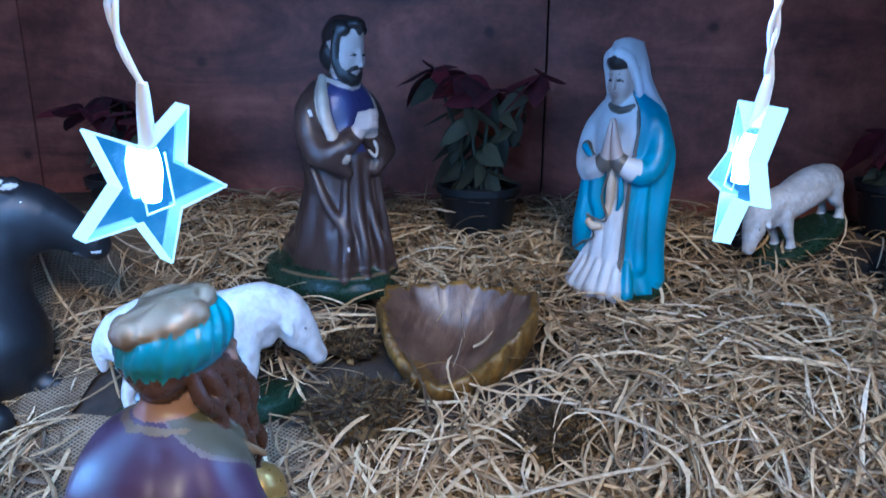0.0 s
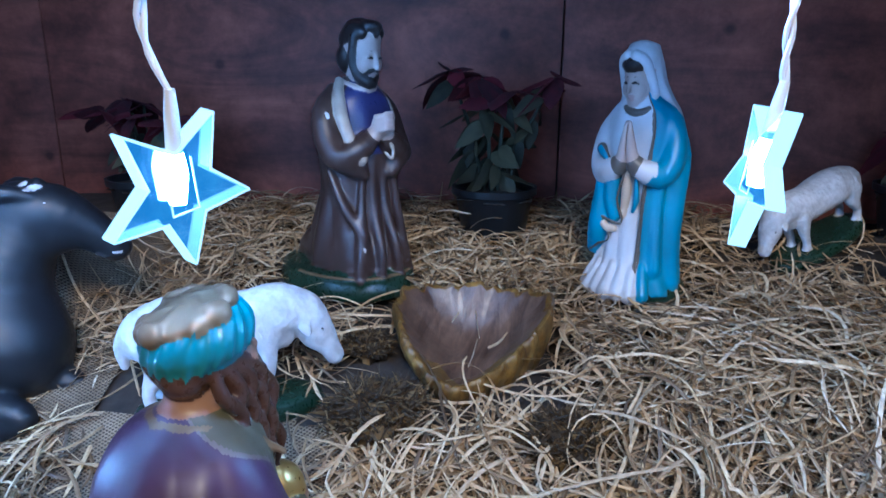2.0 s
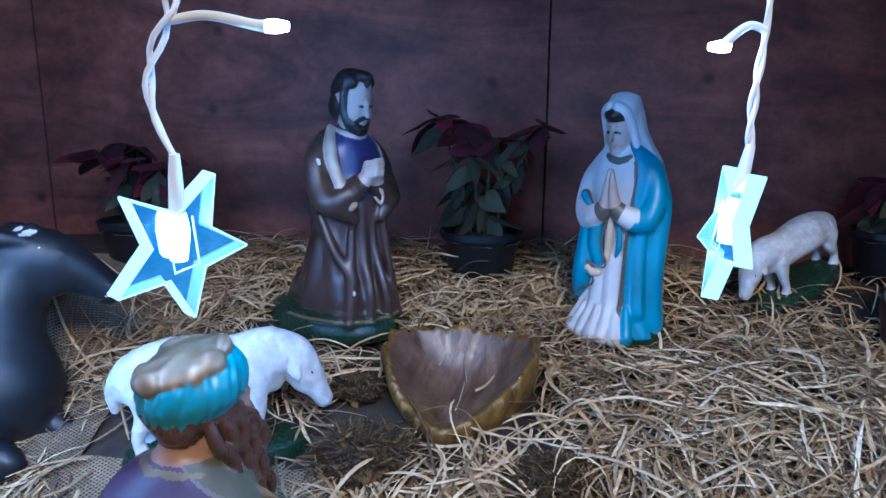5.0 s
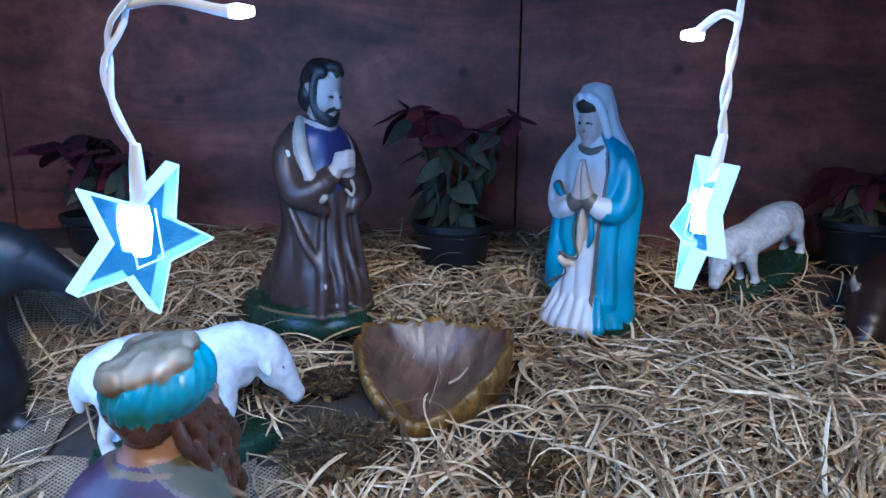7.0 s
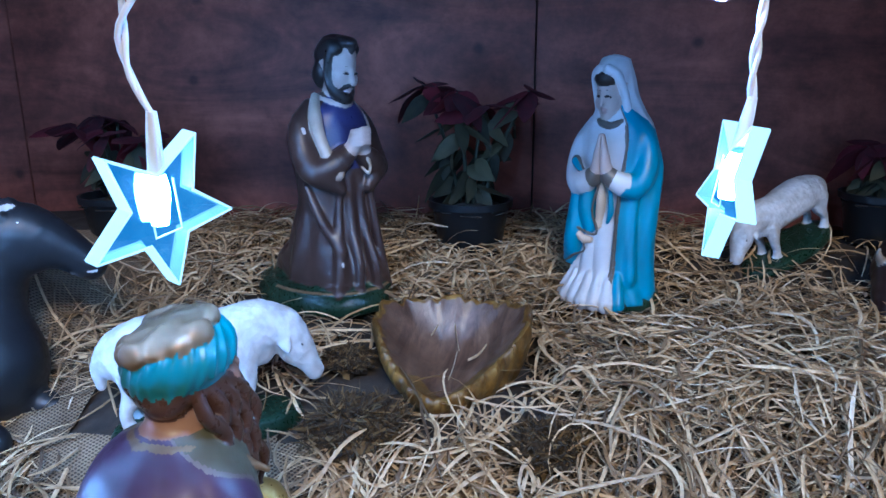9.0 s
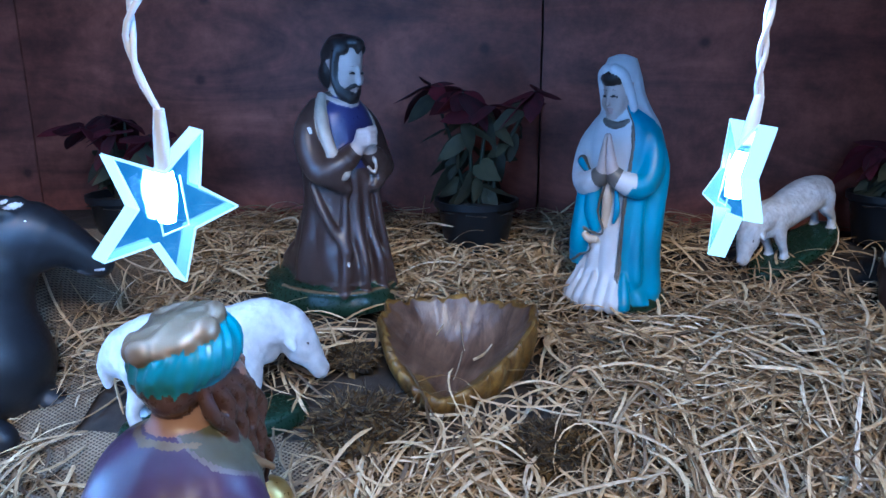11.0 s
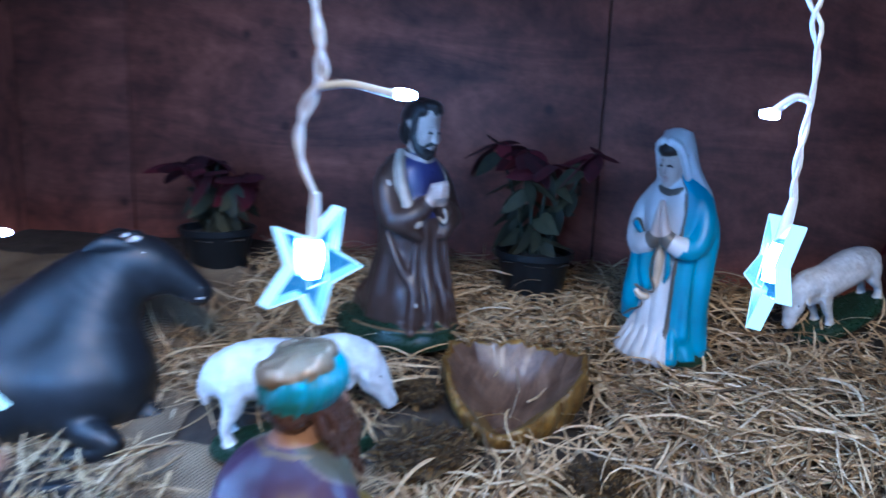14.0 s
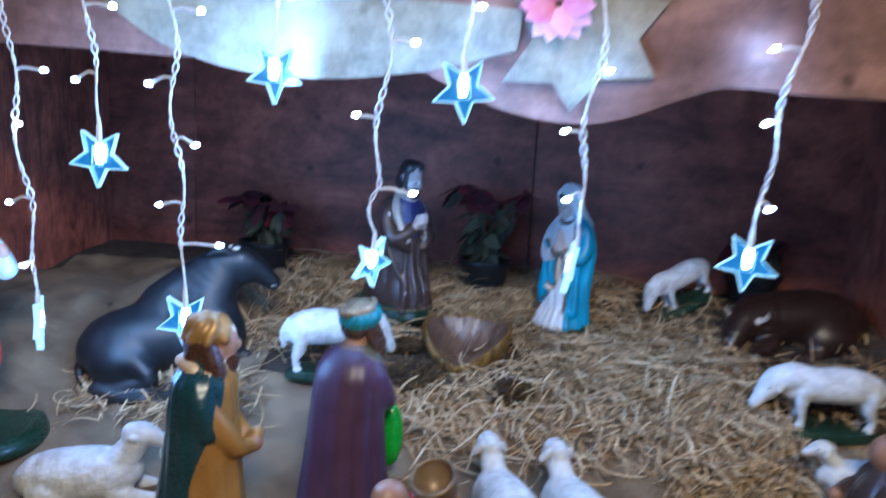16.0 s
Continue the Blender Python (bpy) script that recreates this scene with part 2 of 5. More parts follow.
def box(bm, lo, hi, mat=0, bevel=0.0):
    r = bmesh.ops.create_cube(bm, size=1, matrix=Matrix.Translation([(a + b) / 2 for a, b in zip(lo, hi)]) @ Matrix.Diagonal([*(b - a for a, b in zip(lo, hi)), 1]))
    faces = {f for v in r["verts"] for f in v.link_faces}
    for f in faces:
        f.material_index = mat
    if bevel:
        bmesh.ops.bevel(bm, geom=list({e for f in faces for e in f.edges}), offset=bevel, segments=2, affect="EDGES", profile=0.7)


def spline(keys, s):
    """Smooth interpolation of rows of numbers, by their first number."""
    keys = np.asarray(keys, float)
    out = []
    x, n = keys[:, 0], len(keys)
    for c in range(1, keys.shape[1]):
        y = keys[:, c]
        d = np.gradient(y, x) if n > 2 else np.zeros(n)
        i = np.clip(np.searchsorted(x, s) - 1, 0, n - 2)
        h = x[i + 1] - x[i]
        u = (s - x[i]) / h
        out.append((1 + 2 * u) * (1 - u) ** 2 * y[i] + u * (1 - u) ** 2 * h * d[i] + u * u * (3 - 2 * u) * y[i + 1] + u * u * (u - 1) * h * d[i + 1])
    return np.stack(out, -1)


def ball(bm, c, r, mat=0, turn=(0, 0, 0), seg=24, wob=0.0, pick=None):
    m = pose(*c, *turn) @ Matrix.Diagonal((*(r if hasattr(r, "__len__") else (r,) * 3), 1))
    vs = bmesh.ops.create_uvsphere(bm, u_segments=seg, v_segments=seg * 2 // 3, radius=1)["verts"]
    for v in vs:
        local = v.co.copy()
        if wob:
            v.co *= 1 + wob * noise.noise(v.co * 3.1 + Vector(c) * 40)
        v.co = m @ v.co
        for f in v.link_faces:
            f.material_index = pick(local) if pick else mat


def tube(bm, pts, radii, mat=0, n=14, closed=True, flat=1.0):
    """A swept limb through points with its own radius at each."""
    steps = max(8, len(pts) * 6)
    t = np.linspace(0, 1, len(pts))
    rs = spline([(a, *p, r) for a, p, r in zip(t, pts, radii)], np.linspace(0, 1, steps))
    rows, side = [], Vector((0.31, 0.2, 0.93))
    for i in range(steps):
        p = Vector(rs[i][:3])
        d = (Vector(rs[min(i + 1, steps - 1)][:3]) - Vector(rs[max(i - 1, 0)][:3])).normalized()
        u = (side - d * side.dot(d)).normalized()
        side = u
        w = d.cross(u)
        rows.append([bm.verts.new(p + (u * math.cos(2 * math.pi * k / n) + w * math.sin(2 * math.pi * k / n) * flat) * max(rs[i][3], 1e-4)) for k in range(n)])
    for i in range(steps - 1):
        for k in range(n):
            bm.faces.new((rows[i][k], rows[i][(k + 1) % n], rows[i + 1][(k + 1) % n], rows[i + 1][k])).material_index = mat
    if closed:
        for row, sgn in ((rows[0], -1), (rows[-1], 1)):
            bm.faces.new(row[::sgn]).material_index = mat


def step(x, a, b):
    u = min(1.0, max(0.0, (x - a) / (b - a)))
    return u * u * (3 - 2 * u)


SLOPE = [(-0.2, -0.13), (0.3, -0.13), (0.42, -0.122), (0.52, -0.1), (0.6, -0.068), (0.66, -0.04), (0.74, -0.006), (0.82, 0.0), (0.92, 0.004), (1.08, 0.05), (1.3, 0.06)]
SLOPE_Y, SLOPE_Z = [p[0] for p in SLOPE], [p[1] for p in SLOPE]


def ground_z(x, y):
    z = float(np.interp(y, SLOPE_Y, SLOPE_Z))
    hill = 0.1 * step(y, 0.75, 0.84) * step(-x, 0.24, 0.37) * (1 - 0.5 * step(-x, 0.4, 0.62)) * (1 - 0.75 * step(y, 0.92, 1.02))
    side = 0.06 * step(-x, 0.5, 0.58) * step(y, 0.52, 0.64) * (1 - 0.8 * step(y, 0.88, 1.0))
    rough = 0.006 * noise.noise(Vector((x * 9, y * 9, 0.3))) + 0.003 * noise.noise(Vector((x * 31, y * 31, 2.3)))
    return z + max(hill, side) + rough


# ---- the setting ----
def sheet(x0, x1, y0, y1, cell, height, keep=None, uv=False, tilt=0.0):
    """A ground sheet over a plan rectangle, at the height that height(x, y) gives."""
    bm = bmesh.new()
    nx, ny = round((x1 - x0) / cell), round((y1 - y0) / cell)
    grid = {}
    for i in range(nx + 1):
        for j in range(ny + 1):
            x, y = x0 + (x1 - x0) * i / nx, y0 + (y1 - y0) * j / ny
            if keep is None or keep(x, y):
                grid[i, j] = bm.verts.new((x, y, height(x, y)))
    layer = bm.loops.layers.uv.new("UVMap") if uv else None
    c, s = math.cos(tilt), math.sin(tilt)
    for i in range(nx):
        for j in range(ny):
            q = [(i, j), (i + 1, j), (i + 1, j + 1), (i, j + 1)]
            if all(k in grid for k in q):
                f = bm.faces.new([grid[k] for k in q])
                if uv:
                    for lp in f.loops:
                        x, y, z = lp.vert.co
                        lp[layer].uv = (c * x - s * (y + z), s * x + c * (y + z))
    return bm


solid("ground", sheet(-0.84, 0.96, -0.2, 1.26, 0.012, ground_z), EARTH, "dark earthy cloth under the straw of the crib", "ground", kind="structure")

bm = bmesh.new()
box(bm, (-0.86, -0.22, -0.9), (0.98, -0.2, -0.12), bevel=0.002)
solid("platform_front", bm, PLY_DARK, "dark plywood front of the raised crib platform", "platform", kind="structure")

# Back wall of plywood sheets with open joints.
wall_back = thing("wall_back", "dark red-brown stained plywood back wall", "wall", kind="structure")
for a, b in ((-0.86, -0.6), (-0.6, 0.232), (0.232, 0.98)):
    bm = bmesh.new()
    box(bm, (a + 0.0015, 1.25 + random.uniform(0, 0.003), -0.1), (b - 0.0015, 1.268, 0.862), bevel=0.0015)
    part("panel", bm, PLY_DARK, wall_back)
bm = bmesh.new()
box(bm, (-0.86, 1.27, -0.1), (0.98, 1.29, 0.862))
part("backing", bm, EARTH, wall_back)
for name, x, sgn in (("wall_left", -0.82, -1), ("wall_right", 0.94, 1)):
    w = thing(name, "dark red-brown plywood side wall of the crib", "wall", kind="structure")
    for a, b in ((0.56, 0.945), (0.95, 1.248)):
        bm = bmesh.new()
        box(bm, (min(x, x + sgn * 0.018), a, -0.2), (max(x, x + sgn * 0.018), b, 0.862), bevel=0.0015)
        part("panel", bm, PLY_DARK, w)
bm = bmesh.new()
box(bm, (-0.86, 0.36, 0.862), (0.98, 1.29, 0.88))
solid("ceiling", bm, PLY_DARK, "dark plywood roof of the crib", "ceiling", kind="structure")


def plate(bm, outline, y0, y1, mat=0):
    """An upright board cut along an outline of (x, z), with thickness."""
    a = [bm.verts.new((x, y0, z)) for x, z in outline]
    b = [bm.verts.new((x, y1, z)) for x, z in outline]
    bm.faces.new(a)
    bm.faces.new(b[::-1])
    for i in range(len(a)):
        j = (i + 1) % len(a)
        bm.faces.new((a[j], a[i], b[i], b[j]))
    bmesh.ops.recalc_face_normals(bm, faces=bm.faces)


# Scalloped front board over the opening.
edge = [(-0.86, 0.49), (-0.6, 0.492), (-0.42, 0.488), (-0.2, 0.482), (0.0, 0.488), (0.07, 0.478), (0.14, 0.448), (0.21, 0.427), (0.275, 0.421), (0.34, 0.431), (0.4, 0.456), (0.452, 0.474), (0.55, 0.472), (0.7, 0.47), (0.98, 0.475)]
xs = np.linspace(-0.86, 0.98, 120)
low = [(float(x), float(v[0])) for x, v in zip(xs, spline(edge, xs))]
bm = bmesh.new()
plate(bm, low + [(0.98, 0.862), (-0.86, 0.862)], 0.54, 0.556)
solid("front_board", bm, PLY_FRONT, "red-brown plywood front board with a scalloped lower edge", "fascia board", kind="structure", smooth=False)

comet = thing("comet_ornament", "cream painted plywood comet fixed on the front board", "ornament")
xs = np.linspace(-0.37, 0.195, 30)
under = [(float(x), float(v[0])) for x, v in zip(xs, spline([(-0.37, 0.55), (-0.3, 0.505), (-0.2, 0.472), (-0.087, 0.462), (0.037, 0.472), (0.12, 0.488), (0.195, 0.509)], xs))]
bm = bmesh.new()
plate(bm, under + [(0.2, 0.56), (-0.1, 0.575), (-0.37, 0.6)], 0.5335, 0.5395)
part("tail", bm, CREAM, comet, smooth=False)
bm = bmesh.new()
plate(bm, [(0.179, 0.47), (0.243, 0.471), (0.269, 0.437), (0.302, 0.477), (0.37, 0.483), (0.344, 0.527), (0.378, 0.575), (0.315, 0.58), (0.28, 0.64), (0.25, 0.58), (0.185, 0.585), (0.215, 0.525)], 0.526, 0.533)
part("star", bm, CREAM, comet, smooth=False)


def leaf_mesh(name, length, width, droop, mat, n=6):
    """An ovate leaf with a raised midrib, a drooping tip and a little thickness."""
    bm = bmesh.new()
    rows = []
    for i in range(n + 1):
        u = i / n
        w = width * 0.5 * (math.sin(math.pi * u ** 0.75) ** 0.8) * (1 if 0 < i < n else 0.06)
        z = droop * u * u
        rows.append([bm.verts.new((k * w, length * u, z + (0 if k == 0 else -0.16 * w) + 0.06 * w * math.sin(7 * u + k))) for k in (-1, -0.5, 0, 0.5, 1)])
    for i in range(n):
        for k in range(4):
            bm.faces.new((rows[i][k], rows[i][k + 1], rows[i + 1][k + 1], rows[i + 1][k]))
    r = bmesh.ops.extrude_face_region(bm, geom=bm.faces[:])
    for v in r["geom"]:
        if isinstance(v, bmesh.types.BMVert):
            v.co.z -= 0.0006
    bmesh.ops.recalc_face_normals(bm, faces=bm.faces)
    return to_mesh(name, bm, mat)


rosette = thing("fabric_flower", "pink and white fabric flower pinned on the comet", "flower")
petal = leaf_mesh("petal", 0.045, 0.03, -0.008, PINK)
for k in range(15):
    ob = new("petal", petal)
    ob.parent = rosette
    ob.matrix_local = pose(0.243, 0.521 - 0.002 * (k % 3), 0.566) @ pose(0, 0, 0, 90, 0, 0) @ pose(0, 0, 0, 0, 0, k * 24) @ pose(0, 0.004, 0, 8 + 14 * (k % 3), 0, 0)

# The room round the crib.
bm = bmesh.new()
box(bm, (-2.2, -2.4, -0.92), (2.2, 1.5, -0.9))
solid("floor", bm, EARTH, "dark floor of the room in front of the crib", "floor", kind="structure")
for name, lo, hi in (("wall_south", (-2.2, -2.45, -0.9), (2.2, -2.4, 1.7)), ("wall_west", (-2.25, -2.4, -0.9), (-2.2, 1.5, 1.7)), ("wall_east", (2.2, -2.4, -0.9), (2.25, 1.5, 1.7)), ("wall_north", (-2.2, 1.5, -0.9), (2.2, 1.55, 1.7)), ("ceiling_room", (-2.2, -2.4, 1.7), (2.2, 1.5, 1.75))):
    bm = bmesh.new()
    box(bm, lo, hi)
    solid(name, bm, PLASTER, "plain plastered surface of the room", "ceiling" if "ceil" in name else "wall", kind="structure")


# ---- burlap ----
def cloth_edge(x, y):
    wob = 0.03 * noise.noise(Vector((x * 7, y * 7, 5)))
    if x < -0.2:
        return y < 1.08 + wob
    return y < 0.70 + wob + 0.16 * step(x, 0.18, 0.3) * (1 - step(x, 0.42, 0.66))


def cloth_z(x, y):
    fold = 0.004 * noise.noise(Vector((x * 16 + y * 6, y * 11, 7.7))) + 0.0025 * math.sin(34 * (x + 0.4 * y) + 4 * noise.noise(Vector((x * 5, y * 5, 1))))
    return ground_z(x, y) + 0.006 + fold


solid("burlap_cloth", sheet(-0.8, 0.92, -0.15, 1.1, 0.008, cloth_z, cloth_edge, True, 0.5), BURLAP, "coarse brown jute burlap draped over the slope", "cloth")


# ---- straw ----
def straw_heap(name, count, zone, high, span, wide, mat, label, seed):
    """A loose heap of curved flat shreds over the part of the plan where zone(x, y) > 0, thicker where it is larger."""
    rng = random.Random(seed)
    verts, faces = [], []
    made = 0
    while made < count:
        x, y = rng.uniform(-0.56, 0.92), rng.uniform(0.42, 1.24)
        w = zone(x, y)
        if rng.random() > w:
            continue
        made += 1
        length, yaw, bend = rng.uniform(*span), rng.uniform(0, math.tau), rng.gauss(0, 1.1)
        if rng.random() < 0.12:
            bend *= 2.6
        lift, arch = rng.random() ** 1.4 * high * (0.4 + w), rng.uniform(-0.006, 0.014)
        pitch = rng.gauss(0, 0.12) if rng.random() > 0.05 else rng.uniform(0.3, 0.8)
        half, roll = rng.uniform(*wide) / 2, rng.uniform(-0.7, 0.7)
        k, px, py, row = 8, 0.0, 0.0, len(verts)
        pts, ang = [], yaw - bend / 2
        for i in range(k):
            pts.append((px, py, ang))
            px, py, ang = px + math.cos(ang) * length / (k - 1), py + math.sin(ang) * length / (k - 1), ang + bend / (k - 1)
        mx, my = px / 2, py / 2
        z0 = ground_z(x, y)
        for i, (qx, qy, a) in enumerate(pts):
            u = i / (k - 1)
            gx, gy = x + qx - mx, y + qy - my
            z = max(0.35 * z0 + 0.65 * ground_z(gx, gy), ground_z(gx, gy) - 0.004) + 0.006 + lift + arch * math.sin(math.pi * u) + math.sin(pitch) * length * (u - 0.5) * (1 if pitch < 0.25 else 1.0)
            r = roll + 0.9 * (u - 0.5) * bend * 0.4
            n = (-math.sin(a) * math.cos(r), math.cos(a) * math.cos(r), math.sin(r))
            t = half * (0.35 if i in (0, k - 1) else 1)
            verts.append((gx - n[0] * t, gy - n[1] * t, z - n[2] * t))
            verts.append((gx, gy, z + 0.0005))
            verts.append((gx + n[0] * t, gy + n[1] * t, z + n[2] * t))
        for i in range(k - 1):
            p = row + 3 * i
            faces.append((p, p + 3, p + 4, p + 1))
            faces.append((p + 1, p + 4, p + 5, p + 2))
    me = bpy.data.meshes.new(name)
    me.from_pydata(verts, [], faces)
    me.materials.append(mat)
    return tagged(new(name, me), label, "straw", kind="stuff")


def in_manger(x, y):
    return ((x - 0.14) / 0.088) ** 2 + ((y - 0.815) / 0.095) ** 2 < 1


def near(x, y, cx, cy, r):
    return (x - cx) ** 2 + (y - cy) ** 2 < r * r


def zone_main(x, y):
    if in_manger(x, y) or ((x + 0.03) / 0.1) ** 2 + ((y - 0.955) / 0.085) ** 2 < 1 or near(x, y, 0.05, 0.712, 0.052) or near(x, y, 0.222, 0.686, 0.042) or near(x, y, 0.024, 0.8, 0.036) or near(x, y, 0.305, 0.96, 0.055) or near(x, y, 0.14, 1.1, 0.055):
        return 0
    w = 0
    if 0.18 < x < 0.66 and y > 0.5:
        w = step(x, 0.18, 0.25) * (1 - step(x, 0.55, 0.68)) * step(y, 0.55, 0.68) * (1 - 0.75 * step(y, 0.93, 1.02))
    front = step(x, -0.02, 0.05) * (1 - step(x, 0.3, 0.44)) * step(y, 0.53, 0.6) * (1 - step(y, 0.72, 0.8)) * 0.9
    back = step(y, 0.88, 0.96) * step(x, -0.34, -0.2) * (1 - step(x, 0.42, 0.5)) * 0.55
    left = 0.75 * step(x, -0.32, -0.22) * (1 - step(x, 0.0, 0.06)) * step(y, 0.7, 0.8)
    return max(w, front, back, left)


straw_heap("straw", 5200, zone_main, 0.022, (0.035, 0.12), (0.0015, 0.0037), STRAW, "pale dry straw shreds heaped round the figurines", 11)
straw_heap("straw", 330, zone_main, 0.028, (0.06, 0.15), (0.002, 0.0038), PALE_STRAW, "long pale curled straw shreds on top of the heap", 17)
straw_heap("straw", 700, lambda x, y: max(0.9 * step(x, 0.4, 0.5) * (1 - step(x, 0.6, 0.7)) * step(y, 0.5, 0.56) * (1 - step(y, 0.64, 0.7)), 0.0), 0.03, (0.03, 0.09), (0.002, 0.004), STRAW, "golden straw tuft at the foot of the slope", 12)
straw_heap("straw", 330, lambda x, y: 0.8 * step(-x, 0.16, 0.24) * (1 - step(-x, 0.46, 0.52)) * step(y, 0.56, 0.6) * (1 - step(y, 0.64, 0.7)), 0.012, (0.04, 0.11), (0.002, 0.004), STRAW, "loose straw scattered in front of the donkey", 13)
straw_heap("straw", 60, lambda x, y: 0.5 * (1 - step(y, 0.6, 0.66)) * (1 - step(x, 0.6, 0.7)), 0.002, (0.03, 0.09), (0.002, 0.0035), STRAW, "stray straw shreds on the burlap", 14)
straw_heap("straw", 260, lambda x, y: 0.7 * step(x, 0.64, 0.72) * step(y, 0.6, 0.68), 0.012, (0.03, 0.09), (0.002, 0.004), STRAW, "thin straw on the dark ground by the ox", 15)
straw_heap("straw", 620, lambda x, y: 0.0 if near(x, y, 0.14, 1.1, 0.056) else 0.95 * step(x, 0.0, 0.06) * (1 - step(x, 0.27, 0.34)) * step(y, 0.91, 0.95) * (1 - step(y, 1.02, 1.1)), 0.024, (0.03, 0.1), (0.0022, 0.0042), STRAW, "straw bank between manger and plant pot", 16)


def lone_straw(a, b, c):
    bm = bmesh.new()
    tube(bm, [a, b, c], [0.0016, 0.0018, 0.0012], 0, 6, flat=0.4)
    solid("straw_shred", bm, PALE_STRAW, "single pale straw shred lying in the manger", "straw", "straws in the manger")


lone_straw((0.134, 0.745, 0.02), (0.136, 0.775, 0.018), (0.138, 0.81, 0.02))
lone_straw((0.11, 0.83, 0.03), (0.128, 0.862, 0.045), (0.14, 0.81, 0.022))
lone_straw((0.15, 0.79, 0.02), (0.16, 0.8, 0.022), (0.168, 0.815, 0.027))


def moss(cx, cy, r, seed):
    rng = random.Random(seed)
    bm = bmesh.new()
    ball(bm, (0, 0, 0.0), (r * 0.8, r * 0.7, r * 0.5), wob=0.5, seg=28)
    for _ in range(4200):
        a, e = rng.uniform(0, math.tau), rng.uniform(0.02, 1.4)
        d = Vector((math.cos(a) * math.cos(e), math.sin(a) * math.cos(e) * 0.85, math.sin(e) * 0.66))
        p = d * r * rng.uniform(0.55, 1.0) * (1 + 0.35 * noise.noise(d * 4))
        q = p + (d * 0.35 + Vector((rng.gauss(0, 0.8), rng.gauss(0, 0.8), rng.gauss(0, 0.6)))) * r * 0.22
        s = Vector((rng.gauss(0, 1), rng.gauss(0, 1), rng.gauss(0, 1))).normalized() * 0.0016
        bm.faces.new([bm.verts.new(v) for v in (p - s, p + s, q)])
    return solid("moss_clump", bm, MOSS, "brown dried moss clump lying in the straw", "moss", "moss by the manger", m=pose(cx, cy, ground_z(cx, cy) + 0.012))


moss(0.056, 0.7, 0.048, 1)
moss(0.222, 0.686, 0.036, 2)
moss(0.03, 0.79, 0.024, 3)
moss(0.24, 0.925, 0.022, 4)

# ---- manger ----
bm = bmesh.new()
n, prof = 144, [(0.0, 0.004, 0), (0.2, 0.006, 0), (0.4, 0.012, 0), (0.58, 0.021, 0), (0.74, 0.032, 0), (0.87, 0.043, 0), (0.93, 0.0485, 0), (0.965, 0.0505, 1), (1.0, 0.05, 1), (1.025, 0.045, 1), (1.03, 0.038, 1), (1.0, 0.024, 1), (0.92, 0.006, 1), (0.84, -0.01, 1)]
outline = [(0, 0.088, 0.55), (30, 0.073, 0.66), (60, 0.068, 0.85), (90, 0.078, 1.05), (116, 0.09, 1.22), (140, 0.084, 1.08), (162, 0.074, 1.0), (182, 0.072, 1.12), (204, 0.076, 1.04), (222, 0.082, 1.04), (244, 0.09, 1.18), (270, 0.078, 1.05), (300, 0.068, 0.85), (330, 0.073, 0.66), (360, 0.088, 0.55)]
rows = []
for s, z, mi in prof:
    row = []
    for k in range(n):
        a = math.tau * k / n
        d = Vector((math.sin(a), -math.cos(a)))
        rad, tall = (float(v) for v in spline(outline, math.degrees(a)))
        comb = (math.sin(21 * a + 3 * math.sin(2 * a) + 5 * s) + 0.6 * math.sin(37 * a + 7 * s)) * (0.35 + 0.4 * abs(math.sin(a)))
        ripple = 0.075 * comb * step(s, 0.25, 0.9) + 0.1 * noise.noise(Vector((d.x * 3, d.y * 3, s * 2)))
        crease = 0.006 * math.exp(-((d.x * s * 4) ** 2)) * step(s, 0.1, 0.5) * (1 - step(s, 0.7, 0.95))
        x, y = d.x * rad * s * (1 + ripple * 0.5), d.y * rad * s * (1 + ripple * 0.5)
        crumb = 0.0035 * noise.noise(Vector((d.x * 16, d.y * 16, s * 9))) * step(s, 0.6, 0.95)
        x, y = x * (1 + 8 * crumb), y * (1 + 8 * crumb)
        row.append(bm.verts.new((x, y, crumb + (z * tall if z > 0.006 else z) + 0.06 * ripple * step(s, 0.3, 0.9) * 0.5 - crease)))
    rows.append(row)
for i in range(len(prof) - 1):
    for k in range(n):
        a = math.tau * k / n
        f = bm.faces.new((rows[i][k], rows[i][(k + 1) % n], rows[i + 1][(k + 1) % n], rows[i + 1][k]))
        f.material_index = 1 if prof[i + 1][2] or (prof[i][0] > 0.55 and math.cos(a) > 0.68 + 0.15 * math.sin(5 * a)) or (prof[i][0] > 0.8 and math.cos(a) > 0.1 and a < 3) else 0
bmesh.ops.remove_doubles(bm, verts=bm.verts, dist=1e-5)
bm.faces.new(rows[-1][::-1]).material_index = 1
bmesh.ops.recalc_face_normals(bm, faces=bm.faces)
manger = thing("manger", "empty brown moulded manger with worn gilded rim", "manger", at=(0.131, 0.799, ground_z(0.14, 0.815)))
manger.rotation_euler = (radians(10), 0, radians(-6))
manger.scale = (0.94, 0.96, 0.95)
rim = bm.copy()
for half, mi in ((bm, 1), (rim, 0)):
    bmesh.ops.delete(half, geom=[f for f in half.faces if f.material_index == mi], context="FACES")
    for f in half.faces:
        f.material_index = 0
part("basin", bm, MANGER_IN, manger)
part("rim", rim, MANGER_RIM, manger, "worn gilded outer rim")


